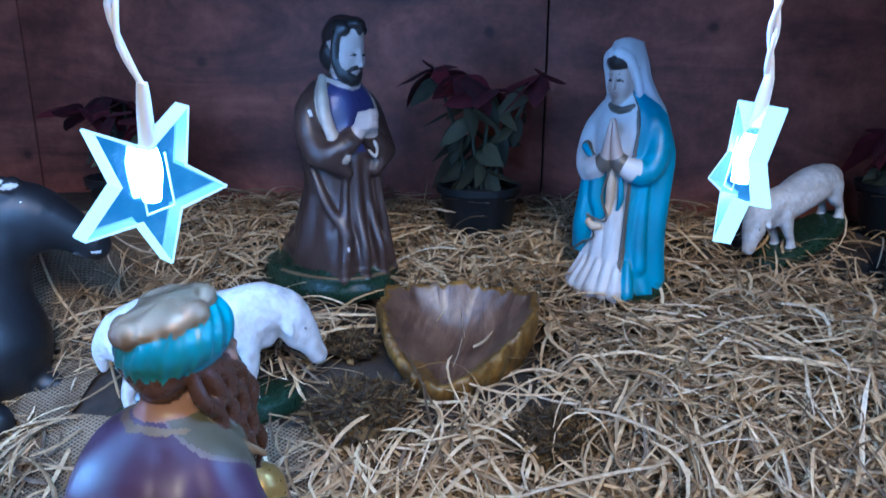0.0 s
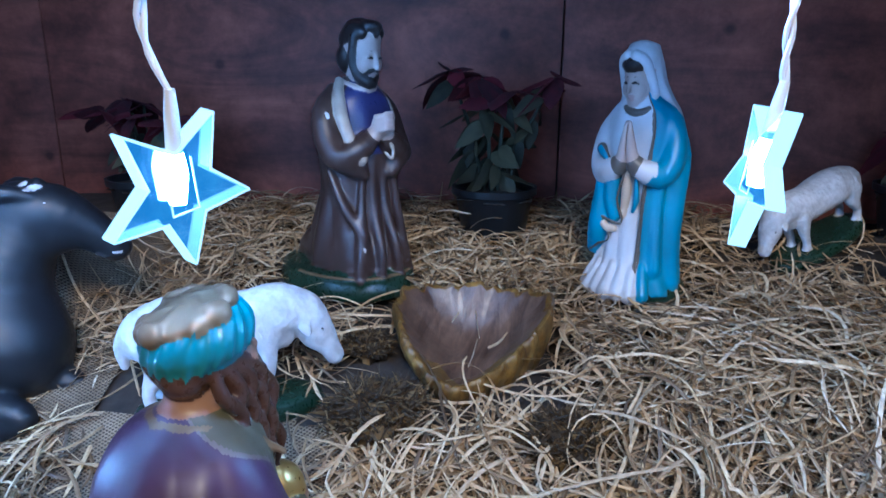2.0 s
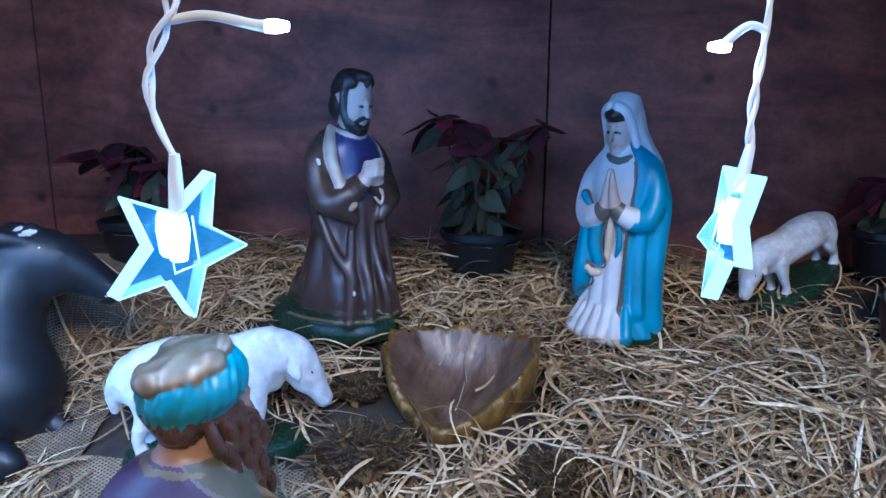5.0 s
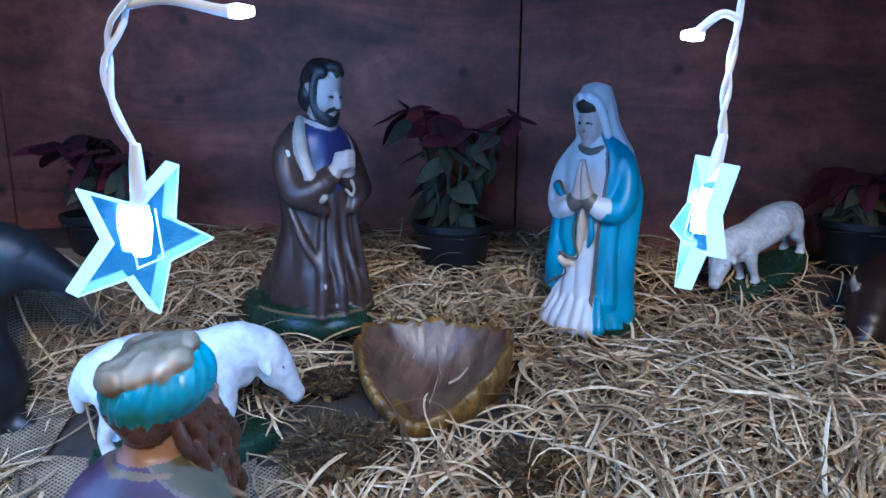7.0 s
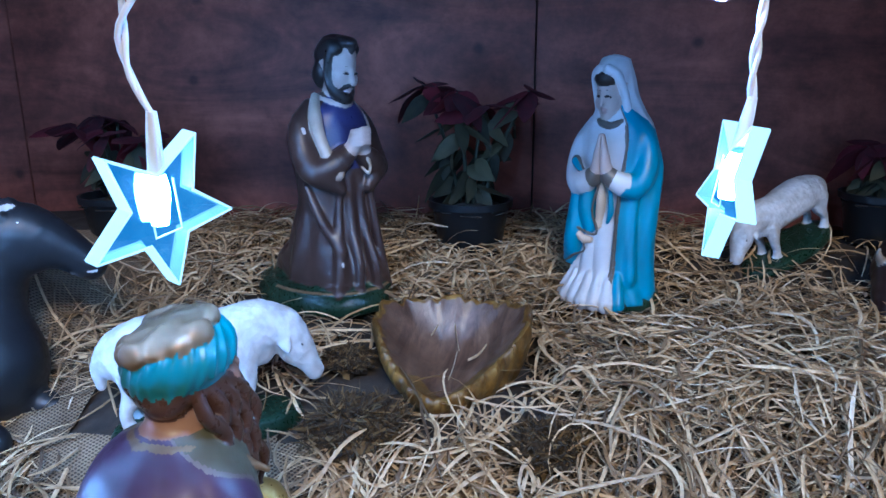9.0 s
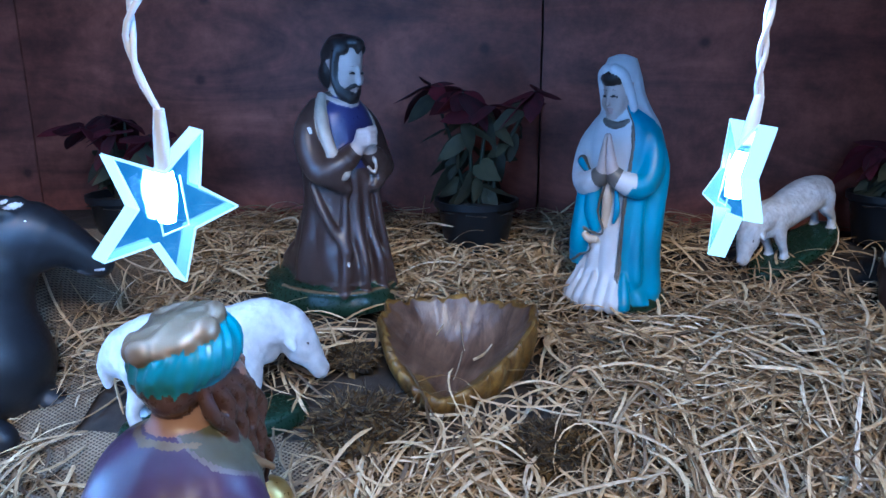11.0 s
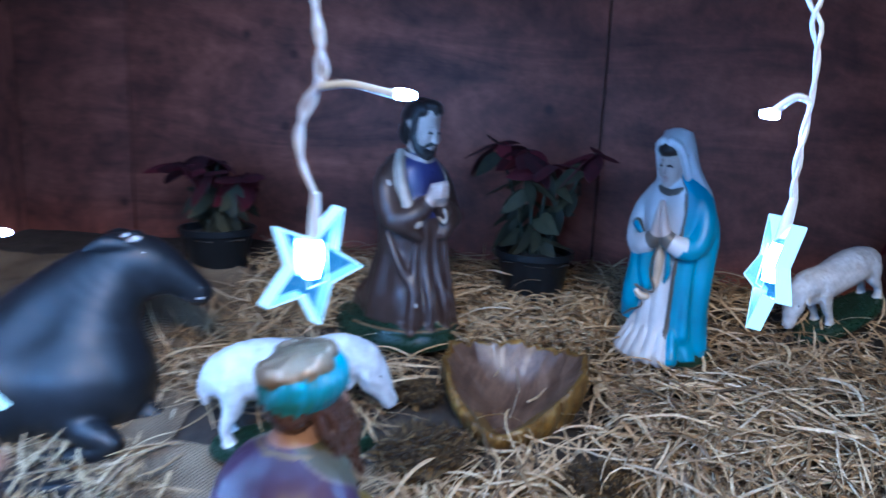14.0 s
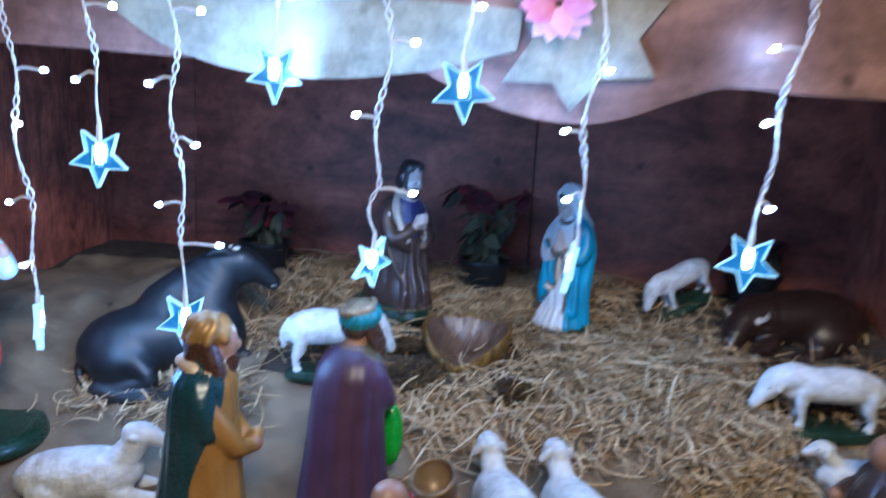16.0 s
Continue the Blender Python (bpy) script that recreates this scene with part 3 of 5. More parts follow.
# ---- moulded figures ----
class Clay:
    """Moulded plaster: rounded forms melted into one another, meshed as one closed skin."""

    def __init__(self, mats, cell=0.0014):
        self.mats, self.cell, self.forms, self.brush, self.m = mats, cell, [], [], Matrix()

    def form(self, dist, lo, hi, mat, melt, carve=False):
        self.forms.append((dist, np.array(lo), np.array(hi), mat, melt, carve))

    def ball(self, c, r, mat=0, turn=(0, 0, 0), seg=0, wob=0.0, melt=0.004, carve=False):
        r = np.array(r if hasattr(r, "__len__") else (r,) * 3, float)
        m = self.m @ pose(*c, *turn)
        r = r * m.to_scale()[0]
        q, p = np.array(m.to_3x3().normalized()), np.array(m.translation)

        def dist(x, y, z):
            dx, dy, dz = x - p[0], y - p[1], z - p[2]
            a = [q[0, i] * dx + q[1, i] * dy + q[2, i] * dz for i in range(3)]
            k0 = np.sqrt(sum((v / s) ** 2 for v, s in zip(a, r)))
            k1 = np.sqrt(sum((v / s ** 2) ** 2 for v, s in zip(a, r))) + 1e-9
            d = k0 * (k0 - 1) / k1
            if wob:
                d = d + wob * r.min() * 0.5 * np.sin(a[0] * 3.4 / r[0] + 1) * np.sin(a[1] * 3.1 / r[1] + 2) * np.sin(a[2] * 3.7 / r[2])
            return d

        s = np.sqrt(((q * r) ** 2).sum(1))
        self.form(dist, p - s, p + s, mat, melt, carve)

    def tube(self, pts, radii, mat=0, n=0, flat=1.0, melt=0.005, carve=False):
        t = np.linspace(0, 1, len(pts))
        k = self.m.to_scale()[0]
        pts = [tuple(self.m @ Vector(p)) for p in pts]
        rs = spline([(a, *p, r * k) for a, p, r in zip(t, pts, radii)], np.linspace(0, 1, max(3, 3 * len(pts) - 2)))

        def dist(x, y, z):
            best = None
            for a, b in zip(rs[:-1], rs[1:]):
                v = b[:3] - a[:3]
                u = np.clip(((x - a[0]) * v[0] + (y - a[1]) * v[1] + (z - a[2]) * v[2]) / max(v @ v, 1e-12), 0, 1)
                d = np.sqrt((x - a[0] - u * v[0]) ** 2 + (y - a[1] - u * v[1]) ** 2 + (z - a[2] - u * v[2]) ** 2) - (a[3] + u * (b[3] - a[3]))
                best = d if best is None else np.minimum(best, d)
            return best

        top = rs[:, 3].max()
        self.form(dist, rs[:, :3].min(0) - top, rs[:, :3].max(0) + top, mat, melt, carve)

    def loft(self, rings, n=0, steps=0, fold=None, mat=0, melt=0.006):
        zs = np.linspace(rings[0][0], rings[-1][0], 160)
        tab = spline(rings, zs)
        z0, z1 = zs[0], zs[-1]

        def where(x, y, z):
            cx, cy, rx, ry = (np.interp(z, zs, tab[:, i]) for i in range(4))
            return (x - cx) / rx, -(y - cy) / ry, np.minimum(rx, ry)

        def dist(x, y, z):
            u, v, s = where(x, y, z)
            d = np.sqrt(u * u + v * v) - 1
            if fold:
                d = d - fold(np.arctan2(u, v), np.clip(z, z0, z1))
            return np.maximum(np.maximum(d * s, z0 - z), z - z1)

        paint = mat
        if callable(mat):
            def paint(x, y, z):
                u, v, s = where(x, y, z)
                return [mat(a, h) for a, h in zip(np.arctan2(u, v), z)]
        w = tab[:, 2:].max(0) * 1.2
        self.form(dist, (tab[:, 0].min() - w[0], tab[:, 1].min() - w[1], z0), (tab[:, 0].max() + w[0], tab[:, 1].max() + w[1], z1), paint, melt)

    def base(self, cx, cy, rx, ry, z0, z1, mat):
        h = z1 - z0
        self.loft([(z0, cx, cy, rx, ry), (z0 + h * 0.3, cx, cy, rx * 1.02, ry * 1.02), (z0 + h * 0.7, cx, cy, rx * 0.98, ry * 0.98), (z1 - h * 0.08, cx, cy, rx * 0.94, ry * 0.94), (z1, cx, cy, rx * 0.86, ry * 0.86)], mat=mat, melt=0.002)

    def paint(self, inside, mat):
        self.brush.append((inside, mat))

    def mesh(self, name):
        h = self.cell
        lo = np.min([f[1] for f in self.forms], 0) - 4 * h
        hi = np.max([f[2] for f in self.forms], 0) + 4 * h
        n = np.ceil((hi - lo) / h).astype(int) + 1
        ax = [lo[i] + h * np.arange(n[i]) for i in range(3)]
        D = np.full(n, 0.03)
        for dist, a, b, mat, melt, carve in self.forms:
            i0 = np.clip(((a - lo - 0.005 - melt) / h).astype(int), 0, n - 1)
            i1 = np.clip(((b - lo + 0.005 + melt) / h).astype(int) + 2, 1, n)
            s = tuple(slice(p, q) for p, q in zip(i0, i1))
            d = dist(ax[0][s[0]][:, None, None], ax[1][s[1]][None, :, None], ax[2][s[2]][None, None, :])
            old = D[s]
            if carve:
                k = np.clip(0.5 - 0.5 * (old + d) / melt, 0, 1)
                D[s] = old * (1 - k) - d * k + melt * k * (1 - k)
            else:
                k = np.clip(0.5 + 0.5 * (d - old) / melt, 0, 1)
                D[s] = d * (1 - k) + old * k - melt * k * (1 - k)
        # A vertex in every cell that the surface crosses, a quad across every edge that it crosses.
        corner = [(i, j, k) for i in (0, 1) for j in (0, 1) for k in (0, 1)]
        neg = D < 0
        count = sum(neg[i:n[0] - 1 + i, j:n[1] - 1 + j, k:n[2] - 1 + k].astype(np.int8) for i, j, k in corner)
        cells = np.argwhere((count > 0) & (count < 8))
        ident = np.full(n - 1, -1)
        ident[tuple(cells.T)] = np.arange(len(cells))
        val = {c: D[tuple((cells + c).T)] for c in corner}
        total, hits = np.zeros((len(cells), 3)), np.zeros(len(cells))
        for c in corner:
            for axis in range(3):
                if c[axis] == 0:
                    e = tuple(1 if i == axis else v for i, v in enumerate(c))
                    cross = (val[c] < 0) != (val[e] < 0)
                    u = np.where(cross, val[c] / np.where(cross, val[c] - val[e], 1), 0)
                    p = np.tile(np.array(c, float), (len(cells), 1))
                    p[:, axis] += u
                    total += p * cross[:, None]
                    hits += cross
        verts = lo + h * (cells + total / hits[:, None])
        quads = []
        for axis in range(3):
            b, c = (axis + 1) % 3, (axis + 2) % 3
            s0, s1 = [slice(None)] * 3, [slice(None)] * 3
            s0[axis], s1[axis] = slice(0, -1), slice(1, None)
            e = np.argwhere(neg[tuple(s0)] != neg[tuple(s1)])
            flip = neg[tuple(s0)][tuple(e.T)]
            ring = []
            for db, dc in ((-1, -1), (0, -1), (0, 0), (-1, 0)):
                o = e.copy()
                o[:, b] += db
                o[:, c] += dc
                ring.append(ident[tuple(o.T)])
            q = np.stack(ring, 1)
            quads.append(np.where(flip[:, None], q, q[:, ::-1]))
        quads = np.concatenate(quads)
        for _ in range(2):
            acc, deg = np.zeros_like(verts), np.zeros(len(verts))
            for i in range(4):
                np.add.at(acc, quads[:, i], verts[quads[:, (i + 1) % 4]])
                np.add.at(deg, quads[:, i], 1)
            verts = 0.55 * verts + 0.45 * acc / deg[:, None]
        mid = verts[quads].mean(1)
        x, y, z = mid.T
        best, mat_of = np.full(len(mid), 9.0), np.zeros(len(mid), int)
        for dist, a, b, mat, melt, carve in self.forms:
            if carve:
                continue
            k = np.nonzero(np.all((mid > a - 0.006) & (mid < b + 0.006), 1))[0]
            d = dist(x[k], y[k], z[k])
            k = k[d < best[k]]
            best[k] = np.minimum(best[k], dist(x[k], y[k], z[k]))
            if len(k):
                mat_of[k] = mat(x[k], y[k], z[k]) if callable(mat) else mat
        for inside, mat in self.brush:
            mat_of[inside(x, y, z, mat_of)] = mat
        me = bpy.data.meshes.new(name)
        me.from_pydata(verts.tolist(), [], quads.tolist())
        for m in self.mats:
            me.materials.append(m)
        me.polygons.foreach_set("material_index", mat_of.astype(np.int32))
        me.polygons.foreach_set("use_smooth", [True] * len(me.polygons))
        me.update()
        return me


def ease(x, a, b):
    u = np.clip((x - a) / (b - a), 0, 1)
    return u * u * (3 - 2 * u)


def folds(amount, top, count=9, phase=0.0):
    """Cloth folds: rounded ridges with sharper valleys, deeper towards the hem."""
    def f(a, z):
        w = np.sin(count * a / 2 + 1.1 * np.sin(2 * a + phase) + 7 * z + phase)
        return amount * (1.6 * np.abs(w) - 1.0) * (0.3 + 0.7 * (1 - ease(z, 0, top))) + 0.35 * amount * np.sin(2.3 * count * a + 14 * z + phase)
    return f


def face(c, m, skin, dark, lips, s=1.0):
    """A bare head: skull, jaw, nose, brows, eyes and lips, looking along -y of m."""
    keep, c.m = c.m, m @ Matrix.Scale(s, 4)
    c.ball((0, 0.003, 0.008), (0.0178, 0.021, 0.021), skin)
    c.ball((0, -0.007, -0.008), (0.0148, 0.0148, 0.0225), skin, melt=0.006)
    c.ball((0, -0.0125, -0.0245), (0.0078, 0.0075, 0.006), skin, melt=0.006)
    for k in (-1, 1):
        c.ball((k * 0.0072, -0.0238, -0.0005), (0.0044, 0.0032, 0.003), skin, melt=0.003, carve=True)
        c.ball((k * 0.0095, -0.0145, -0.01), (0.0058, 0.0055, 0.0065), skin, melt=0.006)
        c.ball((k * 0.0072, -0.0188, -0.001), (0.0034, 0.0022, 0.0021), skin, melt=0.001)
        c.tube([(k * 0.0042, -0.0206, -0.0012), (k * 0.0075, -0.0208, -0.0004), (k * 0.0106, -0.019, -0.0014)], [0.0005, 0.0013, 0.0006], dark, melt=0.0004)
        c.tube([(k * 0.0045, -0.021, 0.0062), (k * 0.0082, -0.0202, 0.0067), (k * 0.012, -0.0175, 0.0045)], [0.0003, 0.0008, 0.0003], dark, melt=0.0006)
    c.tube([(0, -0.0205, 0.003), (0, -0.0235, -0.0035), (0, -0.0262, -0.0085)], [0.0018, 0.0022, 0.0031], skin, melt=0.004)
    c.ball((0, -0.0212, -0.0155), (0.0044, 0.0024, 0.0016), lips, melt=0.002)
    c.ball((0, -0.0205, -0.0182), (0.0036, 0.0024, 0.0014), lips, melt=0.002)
    c.m = keep


def kneeling_man():
    c = Clay([ROBE_BROWN, WHITE, SKIN, NAVY, BLACK, STOLE, BASE_GREEN, TRIM, OLDGOLD], 0.0013)
    c.base(0, 0.03, 0.074, 0.1, 0, 0.03, 6)
    # Gold line on the front rim: worn edge plus a highlight painted in.
    c.paint(lambda x, y, z, m: (m == 6) & (np.abs(z - 0.0275) < 0.001) & (y < 0.03), 8)

    def skirt(a, z):
        low = 1 - ease(z, 0.06, 0.17)
        return 0.045 * (1.5 * np.abs(np.sin(3.5 * a + 11 * z + 0.5 * np.sin(3 * a))) - 0.9) * (0.35 + 0.65 * low) + 0.03 * np.sin(9 * a - 30 * z)

    c.loft([(0.018, 0, 0.012, 0.053, 0.062), (0.05, 0, 0.012, 0.051, 0.06), (0.09, 0, 0.008, 0.046, 0.052), (0.13, 0, 0.003, 0.041, 0.041), (0.17, 0, 0, 0.042, 0.036)], fold=skirt, mat=0)
    c.ball((0.002, 0.066, 0.042), (0.04, 0.042, 0.028), 0, (12, 0, 0), wob=0.25, melt=0.014)
    for s in (-1, 1):
        c.ball((s * 0.022, -0.03, 0.042), (0.021, 0.024, 0.03), 0, melt=0.016)
    # Long folds that fall from the forearms to the knees.
    for x0, x1, y1 in ((-0.016, -0.03, -0.05), (-0.004, -0.008, -0.058), (0.01, 0.014, -0.058), (0.024, 0.034, -0.046)):
        c.tube([(x0, -0.037, 0.16), ((x0 + x1) / 2, -0.04, 0.11), (x1, y1, 0.06), (x1 * 1.2, y1 - 0.003, 0.026)], [0.003, 0.0045, 0.0055, 0.004], 0, melt=0.008)
    c.tube([(-0.045, -0.01, 0.15), (-0.04, -0.03, 0.11), (-0.026, -0.048, 0.075)], [0.004, 0.005, 0.0035], 0, melt=0.009)
    c.loft([(0.125, 0, 0.004, 0.04, 0.037), (0.16, 0, 0.001, 0.044, 0.039), (0.2, 0, 0, 0.046, 0.037), (0.222, 0, 0.0, 0.043, 0.033), (0.238, 0, -0.001, 0.034, 0.028), (0.25, 0, -0.003, 0.021, 0.02), (0.256, 0, -0.004, 0.016, 0.016)],
           fold=lambda a, z: 0.025 * np.sin(6 * a + 40 * z), mat=lambda a, z: 3 if -0.95 < a < 0.95 and z > 0.17 else 0)
    c.tube([(0, -0.006, 0.236), (0, -0.014, 0.266)], [0.0155, 0.014], 2)
    c.tube([(-0.02, -0.006, 0.25), (-0.013, -0.022, 0.2445), (0, -0.028, 0.242), (0.013, -0.022, 0.2445), (0.02, -0.006, 0.25)], [0.0028] * 5, 2, melt=0.002)
    for s in (-1, 1):
        # Mantle over the shoulder, wide sleeve, and its hanging end.
        c.tube([(s * 0.026, 0.004, 0.24), (s * 0.043, -0.001, 0.216), (s * 0.046, -0.012, 0.186), (s * 0.041, -0.028, 0.168), (s * 0.024, -0.041, 0.178), (s * 0.012, -0.044, 0.188)], [0.01, 0.0145, 0.016, 0.0165, 0.0145, 0.0115], 0)
        c.tube([(s * 0.041, -0.018, 0.176), (s * 0.03, -0.036, 0.158), (s * 0.02, -0.043, 0.148)], [0.012, 0.011, 0.006], 0, melt=0.008)
        c.tube([(s * 0.013, -0.045, 0.187), (s * 0.006, -0.05, 0.197)], [0.0095, 0.0085], 2, melt=0.003)
        c.ball((s * 0.0042, -0.054, 0.205), (0.0075, 0.0115, 0.0125), 2, (22, 0, 0), melt=0.003)
        for k in range(4):
            c.tube([(s * 0.0095, -0.054, 0.1985 + 0.0052 * k), (s * 0.005, -0.0655, 0.2005 + 0.0052 * k), (-s * 0.004, -0.066, 0.2025 + 0.0052 * k)], [0.0028, 0.0029, 0.0024], 2, melt=0.001)
    c.tube([(0.01, -0.052, 0.186), (0.013, -0.056, 0.175), (0.012, -0.054, 0.165), (0.006, -0.05, 0.172)], [0.002, 0.002, 0.002, 0.002], 5, melt=0.001)
    # Worn ivory border of the mantle.
    c.tube([(-0.024, -0.004, 0.252), (-0.033, -0.016, 0.232), (-0.036, -0.027, 0.21), (-0.033, -0.038, 0.186), (-0.025, -0.048, 0.166)], [0.0048, 0.0068, 0.0072, 0.0068, 0.006], 5, melt=0.002)
    c.tube([(0.026, -0.006, 0.247), (0.036, -0.018, 0.226), (0.038, -0.026, 0.208)], [0.0022, 0.0026, 0.0018], 5, melt=0.002)
    m = pose(0, -0.017, 0.285, 18, 0, 10)
    face(c, m, 2, 4, 2, 1.12)
    c.m = m @ Matrix.Scale(1.12, 4)
    c.ball((0, 0.008, 0.011), (0.0195, 0.0192, 0.0195), 4, wob=0.15, melt=0.002)
    c.ball((0, 0.012, -0.008), (0.0175, 0.0135, 0.0205), 4, wob=0.15, melt=0.003)
    c.ball((0, -0.005, 0.0268), (0.011, 0.0135, 0.0062), 4, (-8, 0, 0), melt=0.003)
    c.ball((0, -0.0145, 0.0225), (0.0034, 0.0045, 0.0045), 4, melt=0.003)
    for s in (-1, 1):
        c.ball((s * 0.0125, 0.0, 0.02), (0.0075, 0.012, 0.0085), 4, melt=0.003)
        c.tube([(s * 0.0165, -0.002, 0.014), (s * 0.017, -0.003, 0.0), (s * 0.0155, -0.006, -0.012), (s * 0.011, -0.013, -0.022), (s * 0.004, -0.018, -0.0265)], [0.0045, 0.0042, 0.0044, 0.0055, 0.006], 4, melt=0.003)
        c.tube([(0, -0.0235, -0.0122), (s * 0.0045, -0.0222, -0.0135), (s * 0.0085, -0.0175, -0.0185)], [0.0013, 0.002, 0.0015], 4, melt=0.001)
    c.ball((0, -0.0165, -0.027), (0.0095, 0.0085, 0.0088), 4, wob=0.2, melt=0.003)
    c.m = Matrix()
    for k, (x, y, z, r) in enumerate(((-0.046, -0.026, 0.176, 0.0032), (-0.05, -0.012, 0.2, 0.002), (0.004, -0.062, 0.108, 0.0036), (-0.03, -0.058, 0.062, 0.002), (-0.049, -0.017, 0.215, 0.0024), (0.04, -0.038, 0.2, 0.0025))):
        c.paint(lambda px, py, pz, m, x=x, y=y, z=z, r=r: (m == 0) & (((px - x) / r) ** 2 + ((py - y) / (4 * r)) ** 2 + ((pz - z) / (1.7 * r)) ** 2 < 1), 1)
    return c


def kneeling_woman():
    c = Clay([WHITE, SKYBLUE, SKIN, NAVY, TRIM, GOLDLINE, BASE_GREEN, WHITE, BLACK, LIPS], 0.0013)
    c.base(0.002, 0.004, 0.064, 0.062, 0, 0.018, 6)

    def dress(a, z):
        edge = 0.4 + 0.16 * step(z, 0.05, 0.2)
        if edge < a < edge + 0.075:
            return 4
        return 1 if a > edge or a < -1.9 else 0

    def pleat(a, z):
        low = 1 - ease(z, 0.03, 0.2)
        return 0.05 * (1.5 * np.abs(np.sin(4.5 * a + 6 * z + 0.8 * np.sin(2 * a + 1))) - 0.9) * (0.3 + 0.9 * low) + 0.07 * (1 - ease(z, 0.012, 0.035)) * np.sin(8 * a)

    c.loft([(0.01, 0, -0.006, 0.059, 0.056), (0.028, 0, -0.007, 0.054, 0.052), (0.06, 0, -0.008, 0.048, 0.043), (0.1, 0, -0.009, 0.042, 0.037), (0.14, 0, -0.009, 0.041, 0.034), (0.175, 0, -0.009, 0.044, 0.034), (0.2, 0, -0.009, 0.044, 0.032), (0.217, 0, -0.01, 0.037, 0.027), (0.23, 0, -0.013, 0.022, 0.019), (0.237, 0, -0.015, 0.015, 0.015)], fold=pleat, mat=dress)
    c.tube([(0, -0.014, 0.218), (0, -0.022, 0.242)], [0.0135, 0.012], 2)
    c.tube([(-0.021, -0.014, 0.227), (-0.015, -0.032, 0.217), (0, -0.0385, 0.2125), (0.015, -0.032, 0.217), (0.021, -0.014, 0.227)], [0.003, 0.0034, 0.0036, 0.0034, 0.003], 4, melt=0.0015)
    # Sleeves, cuffs and praying palms.
    for s, mi in ((-1, 0), (1, 1)):
        c.tube([(s * 0.03, -0.006, 0.208), (s * 0.043, -0.012, 0.188), (s * 0.047, -0.022, 0.163), (s * 0.041, -0.034, 0.148), (s * 0.028, -0.046, 0.148)], [0.0125, 0.0145, 0.0145, 0.0145, 0.0125], mi)
        c.tube([(s * 0.034, -0.041, 0.147), (s * 0.022, -0.05, 0.151), (s * 0.0115, -0.054, 0.157)], [0.013, 0.0125, 0.0105], 0, melt=0.003)
        c.tube([(s * 0.0125, -0.0535, 0.1562), (s * 0.0098, -0.0545, 0.1578)], [0.0116, 0.0112], 4, melt=0.001)
        c.tube([(s * 0.009, -0.055, 0.159), (s * 0.005, -0.058, 0.17), (s * 0.0028, -0.06, 0.185), (s * 0.0016, -0.061, 0.203)], [0.0085, 0.0082, 0.0066, 0.003], 2, melt=0.002)
    c.ball((0, -0.064, 0.182), (0.0006, 0.01, 0.026), 2, melt=0.001, carve=True)
    # Cloak: heavy fall on her left, and a turned-back flap with its lining on her right.
    c.tube([(0.036, 0.0, 0.2), (0.047, 0.0, 0.165), (0.048, -0.006, 0.12), (0.047, -0.012, 0.07), (0.053, -0.014, 0.025)], [0.013, 0.016, 0.0145, 0.015, 0.014], 1, melt=0.008)
    c.tube([(0.036, -0.026, 0.14), (0.036, -0.032, 0.095), (0.04, -0.04, 0.04)], [0.006, 0.0065, 0.008], 1, melt=0.006)
    edge = [(0.022, -0.033, 0.212), (0.026, -0.04, 0.19), (0.0245, -0.048, 0.16), (0.02, -0.0465, 0.12), (0.019, -0.048, 0.08), (0.019, -0.0555, 0.04), (0.02, -0.06, 0.018)]
    c.tube(edge, [0.0019] * 7, 4, melt=0.0008)
    c.tube([(-0.036, -0.028, 0.15), (-0.036, -0.034, 0.115), (-0.04, -0.037, 0.08), (-0.048, -0.034, 0.056)], [0.012, 0.0155, 0.0155, 0.009], 1, melt=0.005)
    c.tube([(-0.02, -0.043, 0.15), (-0.022, -0.045, 0.12), (-0.016, -0.047, 0.098)], [0.008, 0.0105, 0.0075], 1, melt=0.004)
    c.tube([(0.0, -0.05, 0.148), (-0.002, -0.0475, 0.125), (-0.004, -0.047, 0.1)], [0.0035, 0.0062, 0.004], 5, melt=0.002)
    c.tube([(-0.003, -0.053, 0.15), (-0.0115, -0.053, 0.118), (-0.0035, -0.052, 0.094), (-0.012, -0.053, 0.09), (-0.034, -0.0495, 0.096)], [0.0016] * 5, 4, melt=0.0008)
    c.tube([(-0.014, -0.05, 0.083), (-0.023, -0.05, 0.083), (-0.03, -0.049, 0.088)], [0.0042, 0.005, 0.0035], 5, melt=0.002)
    c.tube([(-0.035, -0.049, 0.097), (-0.02, -0.051, 0.072), (-0.036, -0.047, 0.062), (-0.052, -0.04, 0.052)], [0.0015] * 4, 4, melt=0.0008)
    c.tube([(0.011, -0.049, 0.14), (0.013, -0.0495, 0.118), (0.009, -0.0485, 0.105)], [0.003, 0.0042, 0.0025], 1, melt=0.002)
    # Blue turn-up on her right sleeve.
    c.tube([(-0.041, -0.041, 0.172), (-0.034, -0.047, 0.166), (-0.026, -0.05, 0.162)], [0.0068, 0.0052, 0.002], 4, melt=0.002)
    c.tube([(-0.0405, -0.0435, 0.1715), (-0.034, -0.0488, 0.1662), (-0.029, -0.051, 0.1635)], [0.0054, 0.0041, 0.0018], 1, melt=0.001)
    # Ruffled hem.
    for k in range(7):
        a = -1.0 + 0.26 * k
        c.tube([(0.05 * math.sin(a), -0.01 - 0.044 * math.cos(a), 0.042), (0.058 * math.sin(a), -0.01 - 0.054 * math.cos(a), 0.022), (0.062 * math.sin(a), -0.01 - 0.06 * math.cos(a), 0.012)], [0.004, 0.0085, 0.0095 + 0.0015 * (k % 2)], 0 if a < 0.38 else 1, melt=0.004)
    m = pose(-0.003, -0.026, 0.25, 14, 0, -14)
